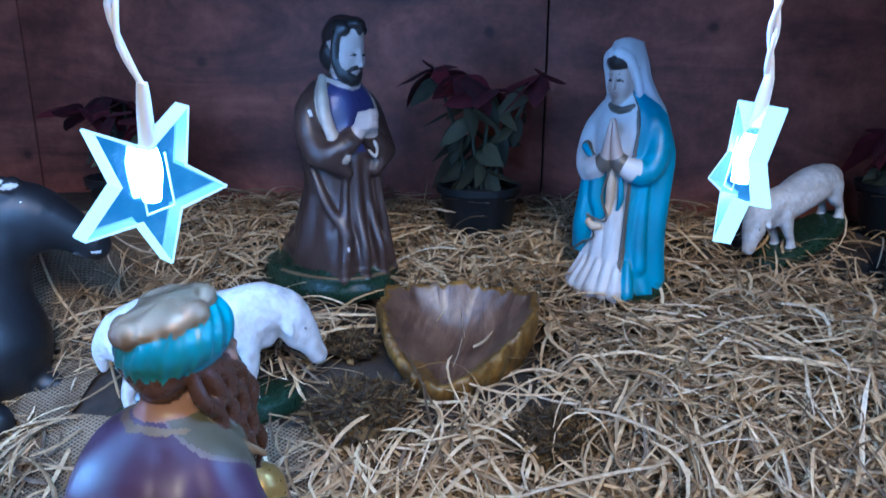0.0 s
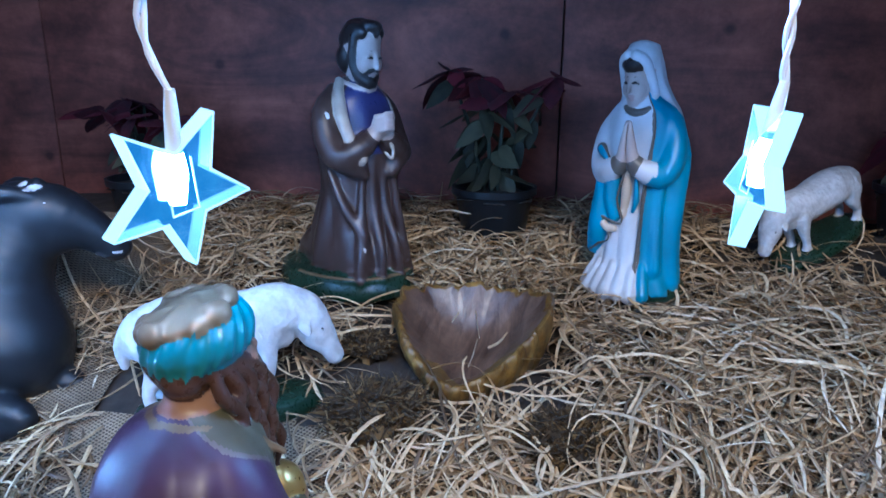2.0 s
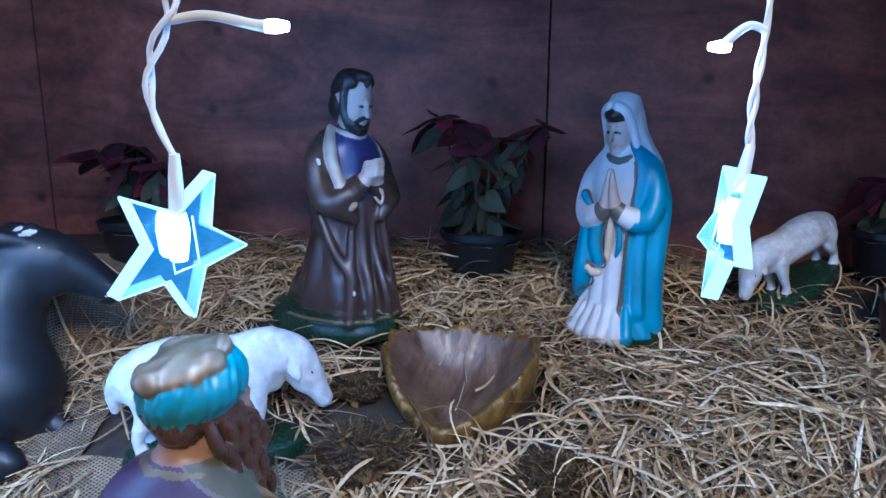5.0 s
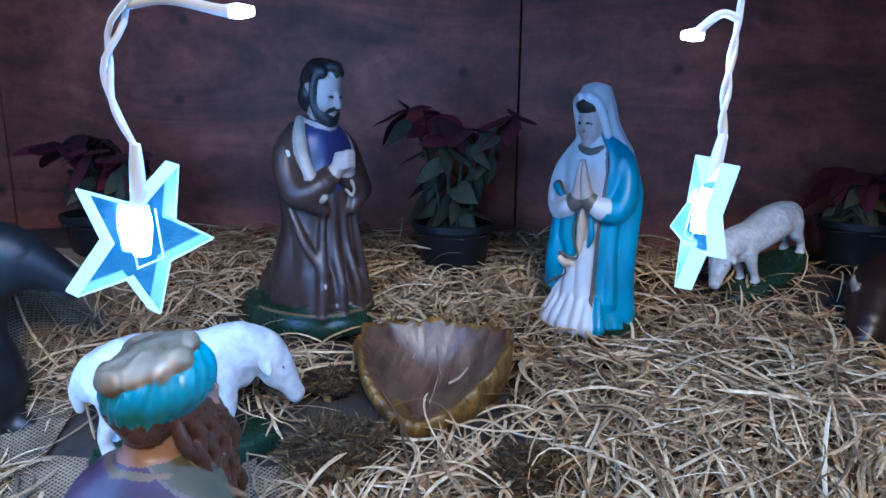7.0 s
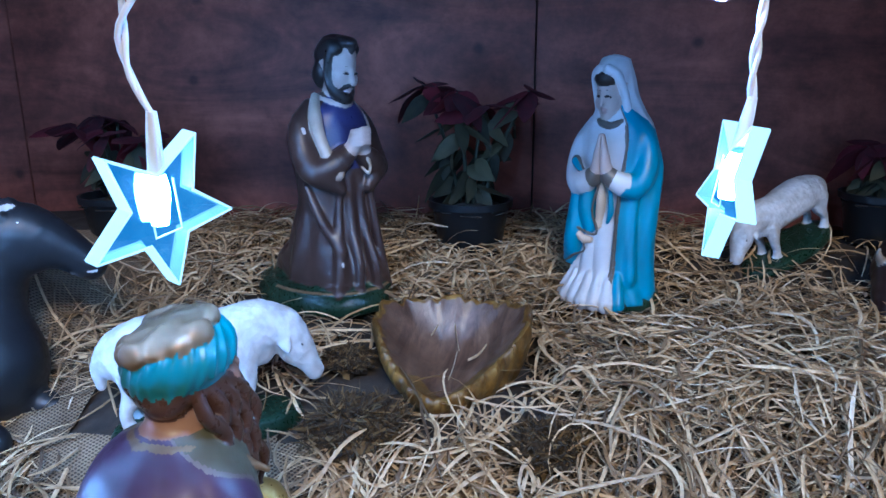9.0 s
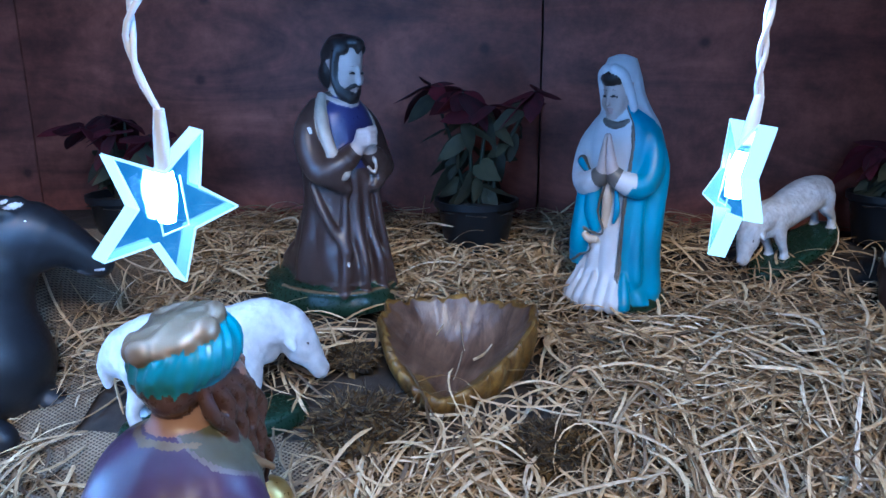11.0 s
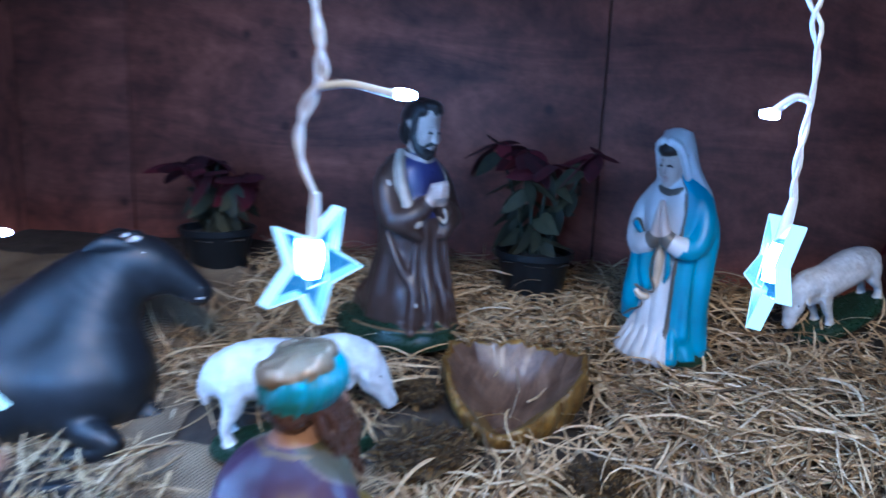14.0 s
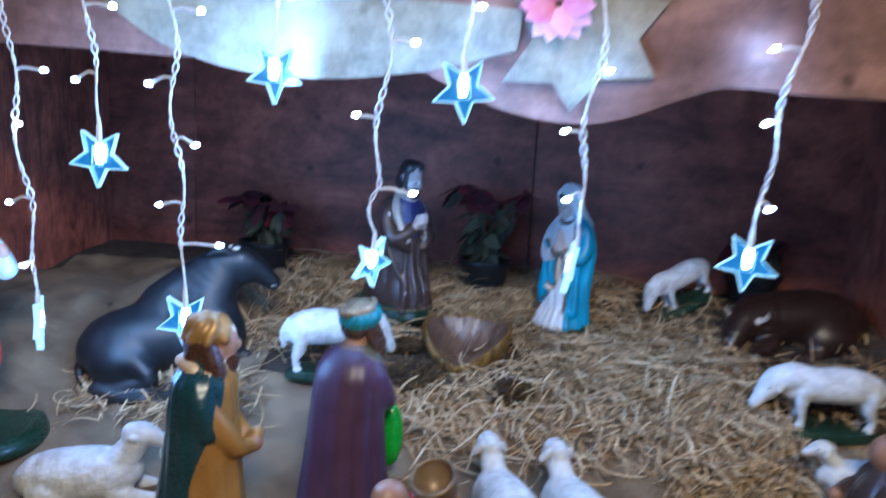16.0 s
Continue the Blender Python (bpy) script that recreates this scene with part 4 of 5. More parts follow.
    face(c, m, 2, 8, 9, 0.98)
    c.m = m
    c.ball((0, -0.001, 0.0165), (0.0182, 0.0206, 0.0112), 8, (-4, 0, 0), melt=0.002)
    # Veil: crown of the head, then a cape of cloth that falls to both shoulders.
    c.ball((0, 0.006, 0.0195), (0.021, 0.0235, 0.0185), 7, (6, 0, 0), melt=0.004)
    for s in (-1, 1):
        c.tube([(s * 0.006, -0.0135, 0.028), (s * 0.0165, -0.009, 0.02), (s * 0.021, -0.003, 0.002), (s * 0.0225, 0.001, -0.018)], [0.0052, 0.0052, 0.005, 0.0048], 7, melt=0.003)
    c.m = Matrix()
    c.loft([(0.196, 0.003, 0.009, 0.044, 0.022), (0.212, 0.002, 0.007, 0.042, 0.024), (0.228, 0, 0.002, 0.034, 0.023), (0.245, -0.002, -0.004, 0.0275, 0.022), (0.265, -0.003, -0.009, 0.0235, 0.022), (0.285, -0.004, -0.013, 0.018, 0.018)], fold=lambda a, z: 0.03 * np.sin(9 * a + 12 * z), mat=7)
    return c


def turbaned_king():
    c = Clay([PURPLE, TEAL, DKBROWN, OLIVE, TAN, GOLD, OLDGOLD, GREEN, WORN], 0.0013)

    def cape(a, z):
        return 3 if -0.95 < a < 0.8 else 0

    def fall(a, z):
        return (0.06 * (1.5 * np.abs(np.sin(4.5 * a + 4 * z + 0.6 + 0.5 * np.sin(3 * a))) - 0.9) + 0.012 * np.sin(17 * a + 20 * z)) * (0.3 + 0.7 * (1 - ease(z, 0.05, 0.25)))

    c.loft([(0.0, 0, 0.014, 0.07, 0.066), (0.04, 0, 0.015, 0.064, 0.062), (0.1, 0, 0.015, 0.057, 0.055), (0.16, 0, 0.014, 0.053, 0.049), (0.2, 0, 0.012, 0.052, 0.046), (0.228, 0, 0.009, 0.048, 0.041), (0.243, 0, 0.006, 0.038, 0.034), (0.252, 0, 0.004, 0.026, 0.025), (0.257, 0, 0.002, 0.018, 0.018)], fold=fall, mat=cape)
    for s in (-1, 1):
        c.tube([(s * 0.028, 0.006, 0.234), (s * 0.04, -0.002, 0.21), (s * 0.039, -0.02, 0.184), (s * 0.026, -0.038, 0.174), (s * 0.015, -0.046, 0.177)], [0.0125, 0.0145, 0.0135, 0.0115, 0.0095], 0, melt=0.012)
        c.ball((s * 0.013, -0.05, 0.178), (0.0085, 0.0105, 0.009), 4, melt=0.003)
    # The cape opens in front; its worn border runs from the nape over the shoulders.
    def opening(x, y, z):
        a = np.arctan2(x, 0.012 - y)
        return np.abs(a) - (0.85 + 0.75 * ease(z, 0.225, 0.256))

    c.paint(lambda x, y, z, m: (m == 0) & (opening(x, y, z) < 0), 3)
    c.paint(lambda x, y, z, m: (m == 0) & (z > 0.17) & (opening(x, y, z) < 0.1 + 0.02 * np.sin(260 * z + 150 * x)), 8)
    for s in (-1, 1):
        c.tube([(0, 0.0235, 0.2535), (s * 0.017, 0.0155, 0.2535), (s * 0.0255, -0.006, 0.2475), (s * 0.032, -0.03, 0.226)], [0.0021] * 4, 6, melt=0.002)
    c.ball((-0.006, -0.046, 0.184), (0.0155, 0.0155, 0.0175), 5, melt=0.002)
    c.ball((-0.008, -0.066, 0.105), (0.022, 0.018, 0.05), 7, melt=0.003)
    c.tube([(0, 0.004, 0.25), (0, -0.008, 0.275)], [0.0165, 0.0155], 4)
    m = pose(0, -0.01, 0.285, -6, 6, 0)
    face(c, m, 4, 2, 4, 1.05)
    c.ball((0, 0.004, 0.28), (0.0208, 0.018, 0.0165), 2, wob=0.25, melt=0.003)
    # Wavy hair and beard down to the chest, strand by strand.
    for s in (-1, 1):
        for k in range(7):
            x, y = s * (0.0225 - 0.0022 * k), -0.004 - 0.0052 * k
            w = 0.0035 * (-1) ** k
            c.tube([(s * 0.0185, 0.001 - 0.002 * k, 0.286), (x * 1.05, y + w, 0.268), (x, y - 0.005 - w, 0.252), (x * 1.02, y - 0.006 + w, 0.236), (x * 0.95, y - 0.009 - w, 0.22), (x * 0.8, y - 0.009, 0.202 + 0.004 * (k % 3))], [0.003, 0.0042, 0.004, 0.0042, 0.0036, 0.0014], 2, melt=0.0008)
    c.ball((0, -0.032, 0.258), (0.0125, 0.0105, 0.02), 2, (8, 0, 0), wob=0.2)
    # Turban wound round the head, and the lobed gilt crown set in it.
    t = pose(0, -0.005, 0.294, -15, 9, 0)
    ti = np.array(t.inverted())
    c.m = t
    c.ball((0, 0, 0.0), (0.0282, 0.0292, 0.0205), 1, melt=0.002)
    for k in range(22):
        a = math.tau * k / 22
        c.tube([(0.0262 * math.sin(a), -0.0272 * math.cos(a), -0.0115), (0.0286 * math.sin(a + 0.22 + 0.1 * math.sin(5 * a)), -0.0296 * math.cos(a + 0.22 + 0.1 * math.sin(5 * a)), 0.0), (0.0262 * math.sin(a + 0.5), -0.0272 * math.cos(a + 0.5), 0.0115)], [0.0004, 0.0013, 0.0004], 1, melt=0.003)
    c.ball((0, 0, 0.0135), (0.0245, 0.0255, 0.0072), 6, wob=0.2, melt=0.0015)
    for k in range(9):
        a = math.tau * k / 9 + 0.2 * math.sin(k * 2.3)
        q = 0.0225 + 0.001 * (k % 2)
        c.ball((q * math.sin(a), -q * 1.04 * math.cos(a), 0.0128 + 0.0016 * (k % 3)), (0.0078, 0.0042, 0.0055 + 0.0012 * (k % 2)), 6, (-28, 0, math.degrees(a)), melt=0.001)
    for k in range(6):
        a = math.tau * k / 6 + 0.4
        c.tube([(0.019 * math.sin(a), -0.019 * math.cos(a), 0.018), (0.008 * math.sin(a + 0.5), -0.008 * math.cos(a + 0.5), 0.0205)], [0.0022, 0.0012], 6, melt=0.003)
    c.m = Matrix()
    return c


def caped_king():
    c = Clay([DKTEAL, OCHRE, DKBROWN, CAPGOLD, TAN, GOLDLINE], 0.0016)

    def robe(a, z):
        return 4 if z > 0.252 else 5 if z > 0.237 and abs(a) < 1.6 else 1 if -1.8 + 0.95 * step(z, 0.1, 0.23) < a < 1.2 else 0

    c.loft([(0.0, 0, 0.006, 0.066, 0.062), (0.05, 0, 0.006, 0.056, 0.054), (0.11, 0, 0.005, 0.048, 0.047), (0.16, 0, 0.004, 0.046, 0.042), (0.2, 0, 0.003, 0.045, 0.039), (0.225, 0, 0.001, 0.041, 0.035), (0.243, 0, -0.002, 0.026, 0.024), (0.258, 0, -0.005, 0.014, 0.015)],
         n=110, steps=80, fold=folds(0.05, 0.24, 7, 2.0), mat=robe)
    for s in (-1, 1):
        c.tube([(s * 0.029, 0.006, 0.222), (s * 0.038, 0.002, 0.2), (s * 0.04, -0.004, 0.17)], [0.012, 0.0145, 0.012], 0)
        c.tube([(s * 0.032, 0.0, 0.206), (s * 0.036, -0.014, 0.178), (s * 0.028, -0.034, 0.146), (s * 0.012, -0.05, 0.138)], [0.012, 0.0135, 0.0125, 0.009], 1)
        c.ball((s * 0.008, -0.056, 0.139), (0.008, 0.01, 0.01), 4)
    c.ball((0, -0.058, 0.149), (0.0095, 0.0095, 0.0085), 3, wob=0.2)
    c.tube([(-0.022, 0.012, 0.24), (0, 0.027, 0.244), (0.022, 0.012, 0.24)], [0.006, 0.0075, 0.006], 5, flat=0.7)
    c.ball((0, -0.015, 0.262), (0.017, 0.021, 0.025), 4, (10, 0, 0))
    c.ball((0, -0.0365, 0.262), (0.003, 0.0045, 0.006), 4, (10, 0, 0), 10)
    c.ball((0, 0.004, 0.257), (0.0215, 0.0205, 0.026), 2, wob=0.2)
    c.ball((0, -0.024, 0.238), (0.014, 0.012, 0.02), 2, (14, 0, 0), wob=0.2)
    for s in (-1, 1):
        c.tube([(s * 0.017, -0.003, 0.262), (s * 0.021, -0.012, 0.238), (s * 0.017, -0.022, 0.21)], [0.01, 0.011, 0.005], 2)
    c.ball((0, -0.003, 0.278), (0.024, 0.0265, 0.0175), 3, (8, 0, 0), wob=0.16)
    c.ball((0, 0.002, 0.288), (0.019, 0.021, 0.011), 3, (8, 0, 0), wob=0.2)
    for k in range(8):
        a = math.tau * k / 8
        c.tube([(0.025 * math.sin(a), -0.003 - 0.0275 * math.cos(a), 0.272), (0.017 * math.sin(a + 0.5), -0.003 - 0.019 * math.cos(a + 0.5), 0.292), (0.003 * math.sin(a), -0.002, 0.298)], [0.004, 0.005, 0.003], 3)
    c.ball((0.0, -0.03, 0.279), (0.004, 0.003, 0.005), 5, (0, 0, 0), 10)
    return c


def bowed_king():
    c = Clay([RED, TAN, DKBROWN, OLDGOLD], 0.0016)
    c.loft([(0.0, 0, 0.03, 0.06, 0.075), (0.04, 0, 0.025, 0.052, 0.062), (0.075, 0, 0.01, 0.044, 0.045), (0.1, 0, -0.004, 0.032, 0.03), (0.112, 0, -0.01, 0.015, 0.016)], n=80, steps=40, fold=folds(0.03, 0.1), mat=lambda a, z: 0)
    c.ball((0.0, -0.05, 0.134), (0.02, 0.023, 0.02), 1, (30, 0, 0))
    c.tube([(0, -0.008, 0.1), (0, -0.03, 0.118), (0, -0.045, 0.128)], [0.02, 0.016, 0.013], 1)
    c.ball((0, -0.066, 0.12), (0.014, 0.014, 0.016), 2, wob=0.2)
    for s in (-1, 1):
        c.tube([(s * 0.032, 0.0, 0.1), (s * 0.042, -0.05, 0.082), (s * 0.028, -0.1, 0.085), (s * 0.018, -0.135, 0.098)], [0.016, 0.016, 0.013, 0.009], 0)
        c.ball((s * 0.02, -0.142, 0.1), (0.008, 0.011, 0.009), 1)
    # Gilt bowl held out, tipped back towards him.
    c.m = pose(0, -0.145, 0.092, -28, 0, 0)
    c.ball((0, 0, 0.032), (0.0285, 0.0285, 0.03), 3, melt=0.002)
    c.ball((0, 0, 0.041), (0.0255, 0.0255, 0.033), 3, melt=0.001, carve=True)
    c.ball((0, 0, 0.062), (0.035, 0.035, 0.022), 3, melt=0.001, carve=True)
    c.tube([(0.027 * math.sin(math.tau * k / 12), 0.027 * math.cos(math.tau * k / 12), 0.0395) for k in range(13)], [0.0026] * 13, 3, melt=0.001)
    c.m = Matrix()
    return c


def standing_shepherd():
    c = Clay([RED, WHITE, TAN, BASE_GREEN, DKBROWN], 0.0016)
    c.base(0, 0, 0.1, 0.12, 0, 0.025, 3)
    c.loft([(0.02, 0, 0, 0.03, 0.026), (0.08, 0, 0, 0.032, 0.028), (0.1, 0, 0, 0.045, 0.038), (0.18, 0, 0, 0.042, 0.034), (0.25, 0, 0, 0.04, 0.03), (0.3, 0, 0, 0.046, 0.03), (0.325, 0, 0, 0.03, 0.022), (0.34, 0, 0, 0.013, 0.013)], n=80, steps=60, fold=folds(0.04, 0.3), mat=lambda a, z: 2 if z < 0.085 else 0)
    for s in (-1, 1):
        c.tube([(s * 0.04, 0, 0.305), (s * 0.055, -0.01, 0.27), (s * 0.042, -0.045, 0.262), (s * 0.02, -0.075, 0.29)], [0.016, 0.018, 0.017, 0.012], 1)
        c.ball((s * 0.018, -0.08, 0.296), (0.009, 0.01, 0.012), 2)
    c.ball((0, -0.004, 0.365), (0.019, 0.022, 0.027), 2)
    c.ball((0, 0.005, 0.372), (0.022, 0.022, 0.025), 4, wob=0.2)
    return c


def crouching_shepherd():
    c = Clay([ROBE_BROWN, TAN, DKBROWN], 0.0016)
    c.loft([(0.0, 0, 0, 0.06, 0.06), (0.05, 0, 0, 0.048, 0.046), (0.085, 0, 0, 0.042, 0.034), (0.105, 0, 0, 0.026, 0.022), (0.118, 0, 0, 0.012, 0.012)], n=80, steps=40, fold=folds(0.04, 0.1), mat=lambda a, z: 0)
    c.ball((0, -0.008, 0.134), (0.018, 0.021, 0.024), 1)
    c.ball((0, 0.004, 0.143), (0.0215, 0.022, 0.022), 2, wob=0.2)
    for s in (-1, 1):
        c.tube([(s * 0.035, 0, 0.1), (s * 0.045, -0.02, 0.07), (s * 0.02, -0.05, 0.06)], [0.014, 0.015, 0.01], 0)
        c.ball((s * 0.016, -0.055, 0.06), 0.009, 1)
    return c


def figurine(name, made, label, category, m, group=""):
    ob = new(name, made.mesh(name))
    ob.matrix_world = m
    return tagged(ob, label, category, group)


figurine("kneeling_man_figurine", kneeling_man(), "glossy brown-robed bearded figurine with clasped palms on green base", "figurine", pose(-0.019, 0.966, 0.021, 0, 0, 48) @ Matrix.Scale(0.99, 4))
figurine("kneeling_woman_figurine", kneeling_woman(), "white and sky-blue veiled praying figurine on the straw", "figurine", pose(0.312, 0.955, 0.032, 0, 0, -29) @ Matrix.Diagonal((0.84, 0.84, 0.975, 1)))
figurine("turbaned_king_figurine", turbaned_king(), "purple-caped king figurine with turquoise turban and gilt crown", "figurine", pose(0.019, 0.452, ground_z(0.02, 0.45) + 0.002, 0, 0, 150) @ Matrix.Scale(0.95, 4), "three king figurines")
figurine("gold_capped_king_figurine", caped_king(), "king figurine with gold cap, dark teal cape and ochre robe", "figurine", pose(-0.135, 0.345, ground_z(-0.135, 0.345) + 0.006, 0, 0, 112), "three king figurines")
figurine("bowed_king_figurine", bowed_king(), "bowed red-robed king figurine holding out a gold bowl", "figurine", pose(0.075, 0.25, ground_z(0.075, 0.25) + 0.006, 0, 0, 150), "three king figurines")
figurine("standing_shepherd_figurine", standing_shepherd(), "red-tunic shepherd figurine with white sleeves on green base", "figurine", pose(-0.59, 0.5, ground_z(-0.54, 0.5) + 0.004, 0, 0, 70))
figurine("crouching_shepherd_figurine", crouching_shepherd(), "dark-haired crouching shepherd figurine in brown", "figurine", pose(0.705, 0.49, ground_z(0.705, 0.49) + 0.006, 0, 0, -100))


# ---- animals ----
def sheep(pose_of_head):
    c = Clay([WOOL, BASE_GREEN, BLACK], 0.0016)
    if pose_of_head == "lying":
        c.tube([(-0.085, 0, 0.03), (-0.06, 0, 0.036), (-0.02, 0, 0.038), (0.02, 0, 0.038), (0.045, 0, 0.04)], [0.012, 0.031, 0.036, 0.034, 0.02], 0, 24)
        c.tube([(0.03, 0, 0.045), (0.05, 0, 0.072), (0.062, 0, 0.09)], [0.024, 0.019, 0.016], 0, 20)
        c.tube([(0.052, 0, 0.094), (0.07, 0, 0.092), (0.09, 0, 0.08)], [0.014, 0.014, 0.008], 0, 18)
        for s in (-1, 1):
            c.tube([(0.03, s * 0.02, 0.02), (0.07, s * 0.018, 0.01), (0.09, s * 0.016, 0.007)], [0.012, 0.008, 0.006], 0)
            c.ball((0.056, s * 0.017, 0.092), (0.008, 0.006, 0.004), 0, (s * 30, 0, 0), 12)
            c.ball((-0.05, s * 0.025, 0.022), (0.025, 0.014, 0.02), 0, wob=0.2)
        return c
    c.base(0.005, 0, 0.1, 0.045, -0.008, 0.01, 1)
    c.tube([(-0.088, 0, 0.074), (-0.075, 0, 0.079), (-0.04, 0, 0.083), (0.005, 0, 0.082), (0.04, 0, 0.078), (0.062, 0, 0.07)], [0.012, 0.025, 0.032, 0.031, 0.027, 0.016], 0, 28)
    if pose_of_head == "grazing":
        c.tube([(0.03, 0, 0.086), (0.062, 0, 0.093), (0.086, 0, 0.088)], [0.0275, 0.0255, 0.0195], 0, 22)
        c.tube([(0.078, 0, 0.096), (0.09, 0, 0.087), (0.104, 0, 0.067), (0.114, 0, 0.05), (0.119, 0, 0.042)], [0.015, 0.02, 0.0165, 0.012, 0.0105], 0, 22)
        c.ball((0.096, 0, 0.066), (0.014, 0.0125, 0.014), 0, melt=0.01)
        c.tube([(0.1195, -0.006, 0.0375), (0.122, 0, 0.0365), (0.1195, 0.006, 0.0375)], [0.0012] * 3, 2, melt=0.001)
        ears, eye, nose = (0.086, 0.08), (0.1045, 0.0755), (0.127, 0.0435)
    else:
        c.tube([(-0.01, 0, 0.07), (0.035, 0, 0.09), (0.074, 0, 0.124)], [0.027, 0.0185, 0.0145], 0, 22)
        c.tube([(0.062, 0, 0.126), (0.078, 0, 0.127), (0.1, 0, 0.113)], [0.013, 0.0145, 0.008], 0, 20)
        ears, eye, nose = (0.066, 0.124), (0.084, 0.126), (0.103, 0.113)
    for s in (-1, 1):
        c.ball((ears[0], s * 0.019, ears[1]), (0.0065, 0.0042, 0.0125), 0, (s * 25, -30, 0), melt=0.002)
        c.ball((eye[0], s * (0.0158 if pose_of_head == "grazing" else 0.0125), eye[1]), (0.0034, 0.0016, 0.0018), 2, (0, 40, 0), melt=0.0008)
        c.ball((nose[0], s * 0.003, nose[1]), (0.0014, 0.0014, 0.0018), 2, (0, 0, 0), 8)
        c.tube([(0.045, s * 0.017, 0.072), (0.047, s * 0.017, 0.045), (0.044, s * 0.016, 0.025), (0.046, s * 0.016, 0.009)], [0.013, 0.009, 0.0065, 0.0075], 0)
        c.tube([(-0.068, s * 0.018, 0.072), (-0.066, s * 0.018, 0.05), (-0.076, s * 0.017, 0.028), (-0.071, s * 0.017, 0.009)], [0.016, 0.012, 0.0065, 0.0075], 0)
    c.tube([(-0.09, 0, 0.085), (-0.099, 0, 0.07), (-0.098, 0, 0.052)], [0.007, 0.008, 0.005], 0)
    return c


SHEEP_MESH = {kind: sheep(kind).mesh("sheep_figurine") for kind in ("lying", "grazing", "upright")}


def put_sheep(kind, label, x, y, turn, size=1.0, lean=0.0, dz=0.004, tall=1.0):
    ob = new("sheep_figurine", SHEEP_MESH[kind])
    ob.matrix_world = pose(x, y, ground_z(x, y) + dz, 0, lean, turn) @ Matrix.Diagonal((size, size, size * tall, 1))
    return tagged(ob, label, "sheep figurine", "flock of sheep")


put_sheep("grazing", "white painted grazing sheep figurine with head lowered", -0.083, 0.703, 22, 0.83, 0, 0.008, 1.15)
put_sheep("grazing", "white painted grazing sheep figurine by the back wall", 0.562, 1.075, 210, 0.75, 22, 0.018)
put_sheep("grazing", "white sheep figurine on a green base at the straw's edge", 0.7, 0.69, 184, 0.88, 0)
put_sheep("upright", "white sheep figurine with raised neck seen from behind", 0.226, 0.404, 114, 0.95)
put_sheep("upright", "white sheep figurine with raised neck seen from behind", 0.313, 0.404, 114, 0.95)
put_sheep("lying", "white lying sheep figurine beside the king", -0.335, 0.42, 18, 1.02)
put_sheep("upright", "small white lamb figurine beside the crouching shepherd", 0.7, 0.55, 170, 0.7)

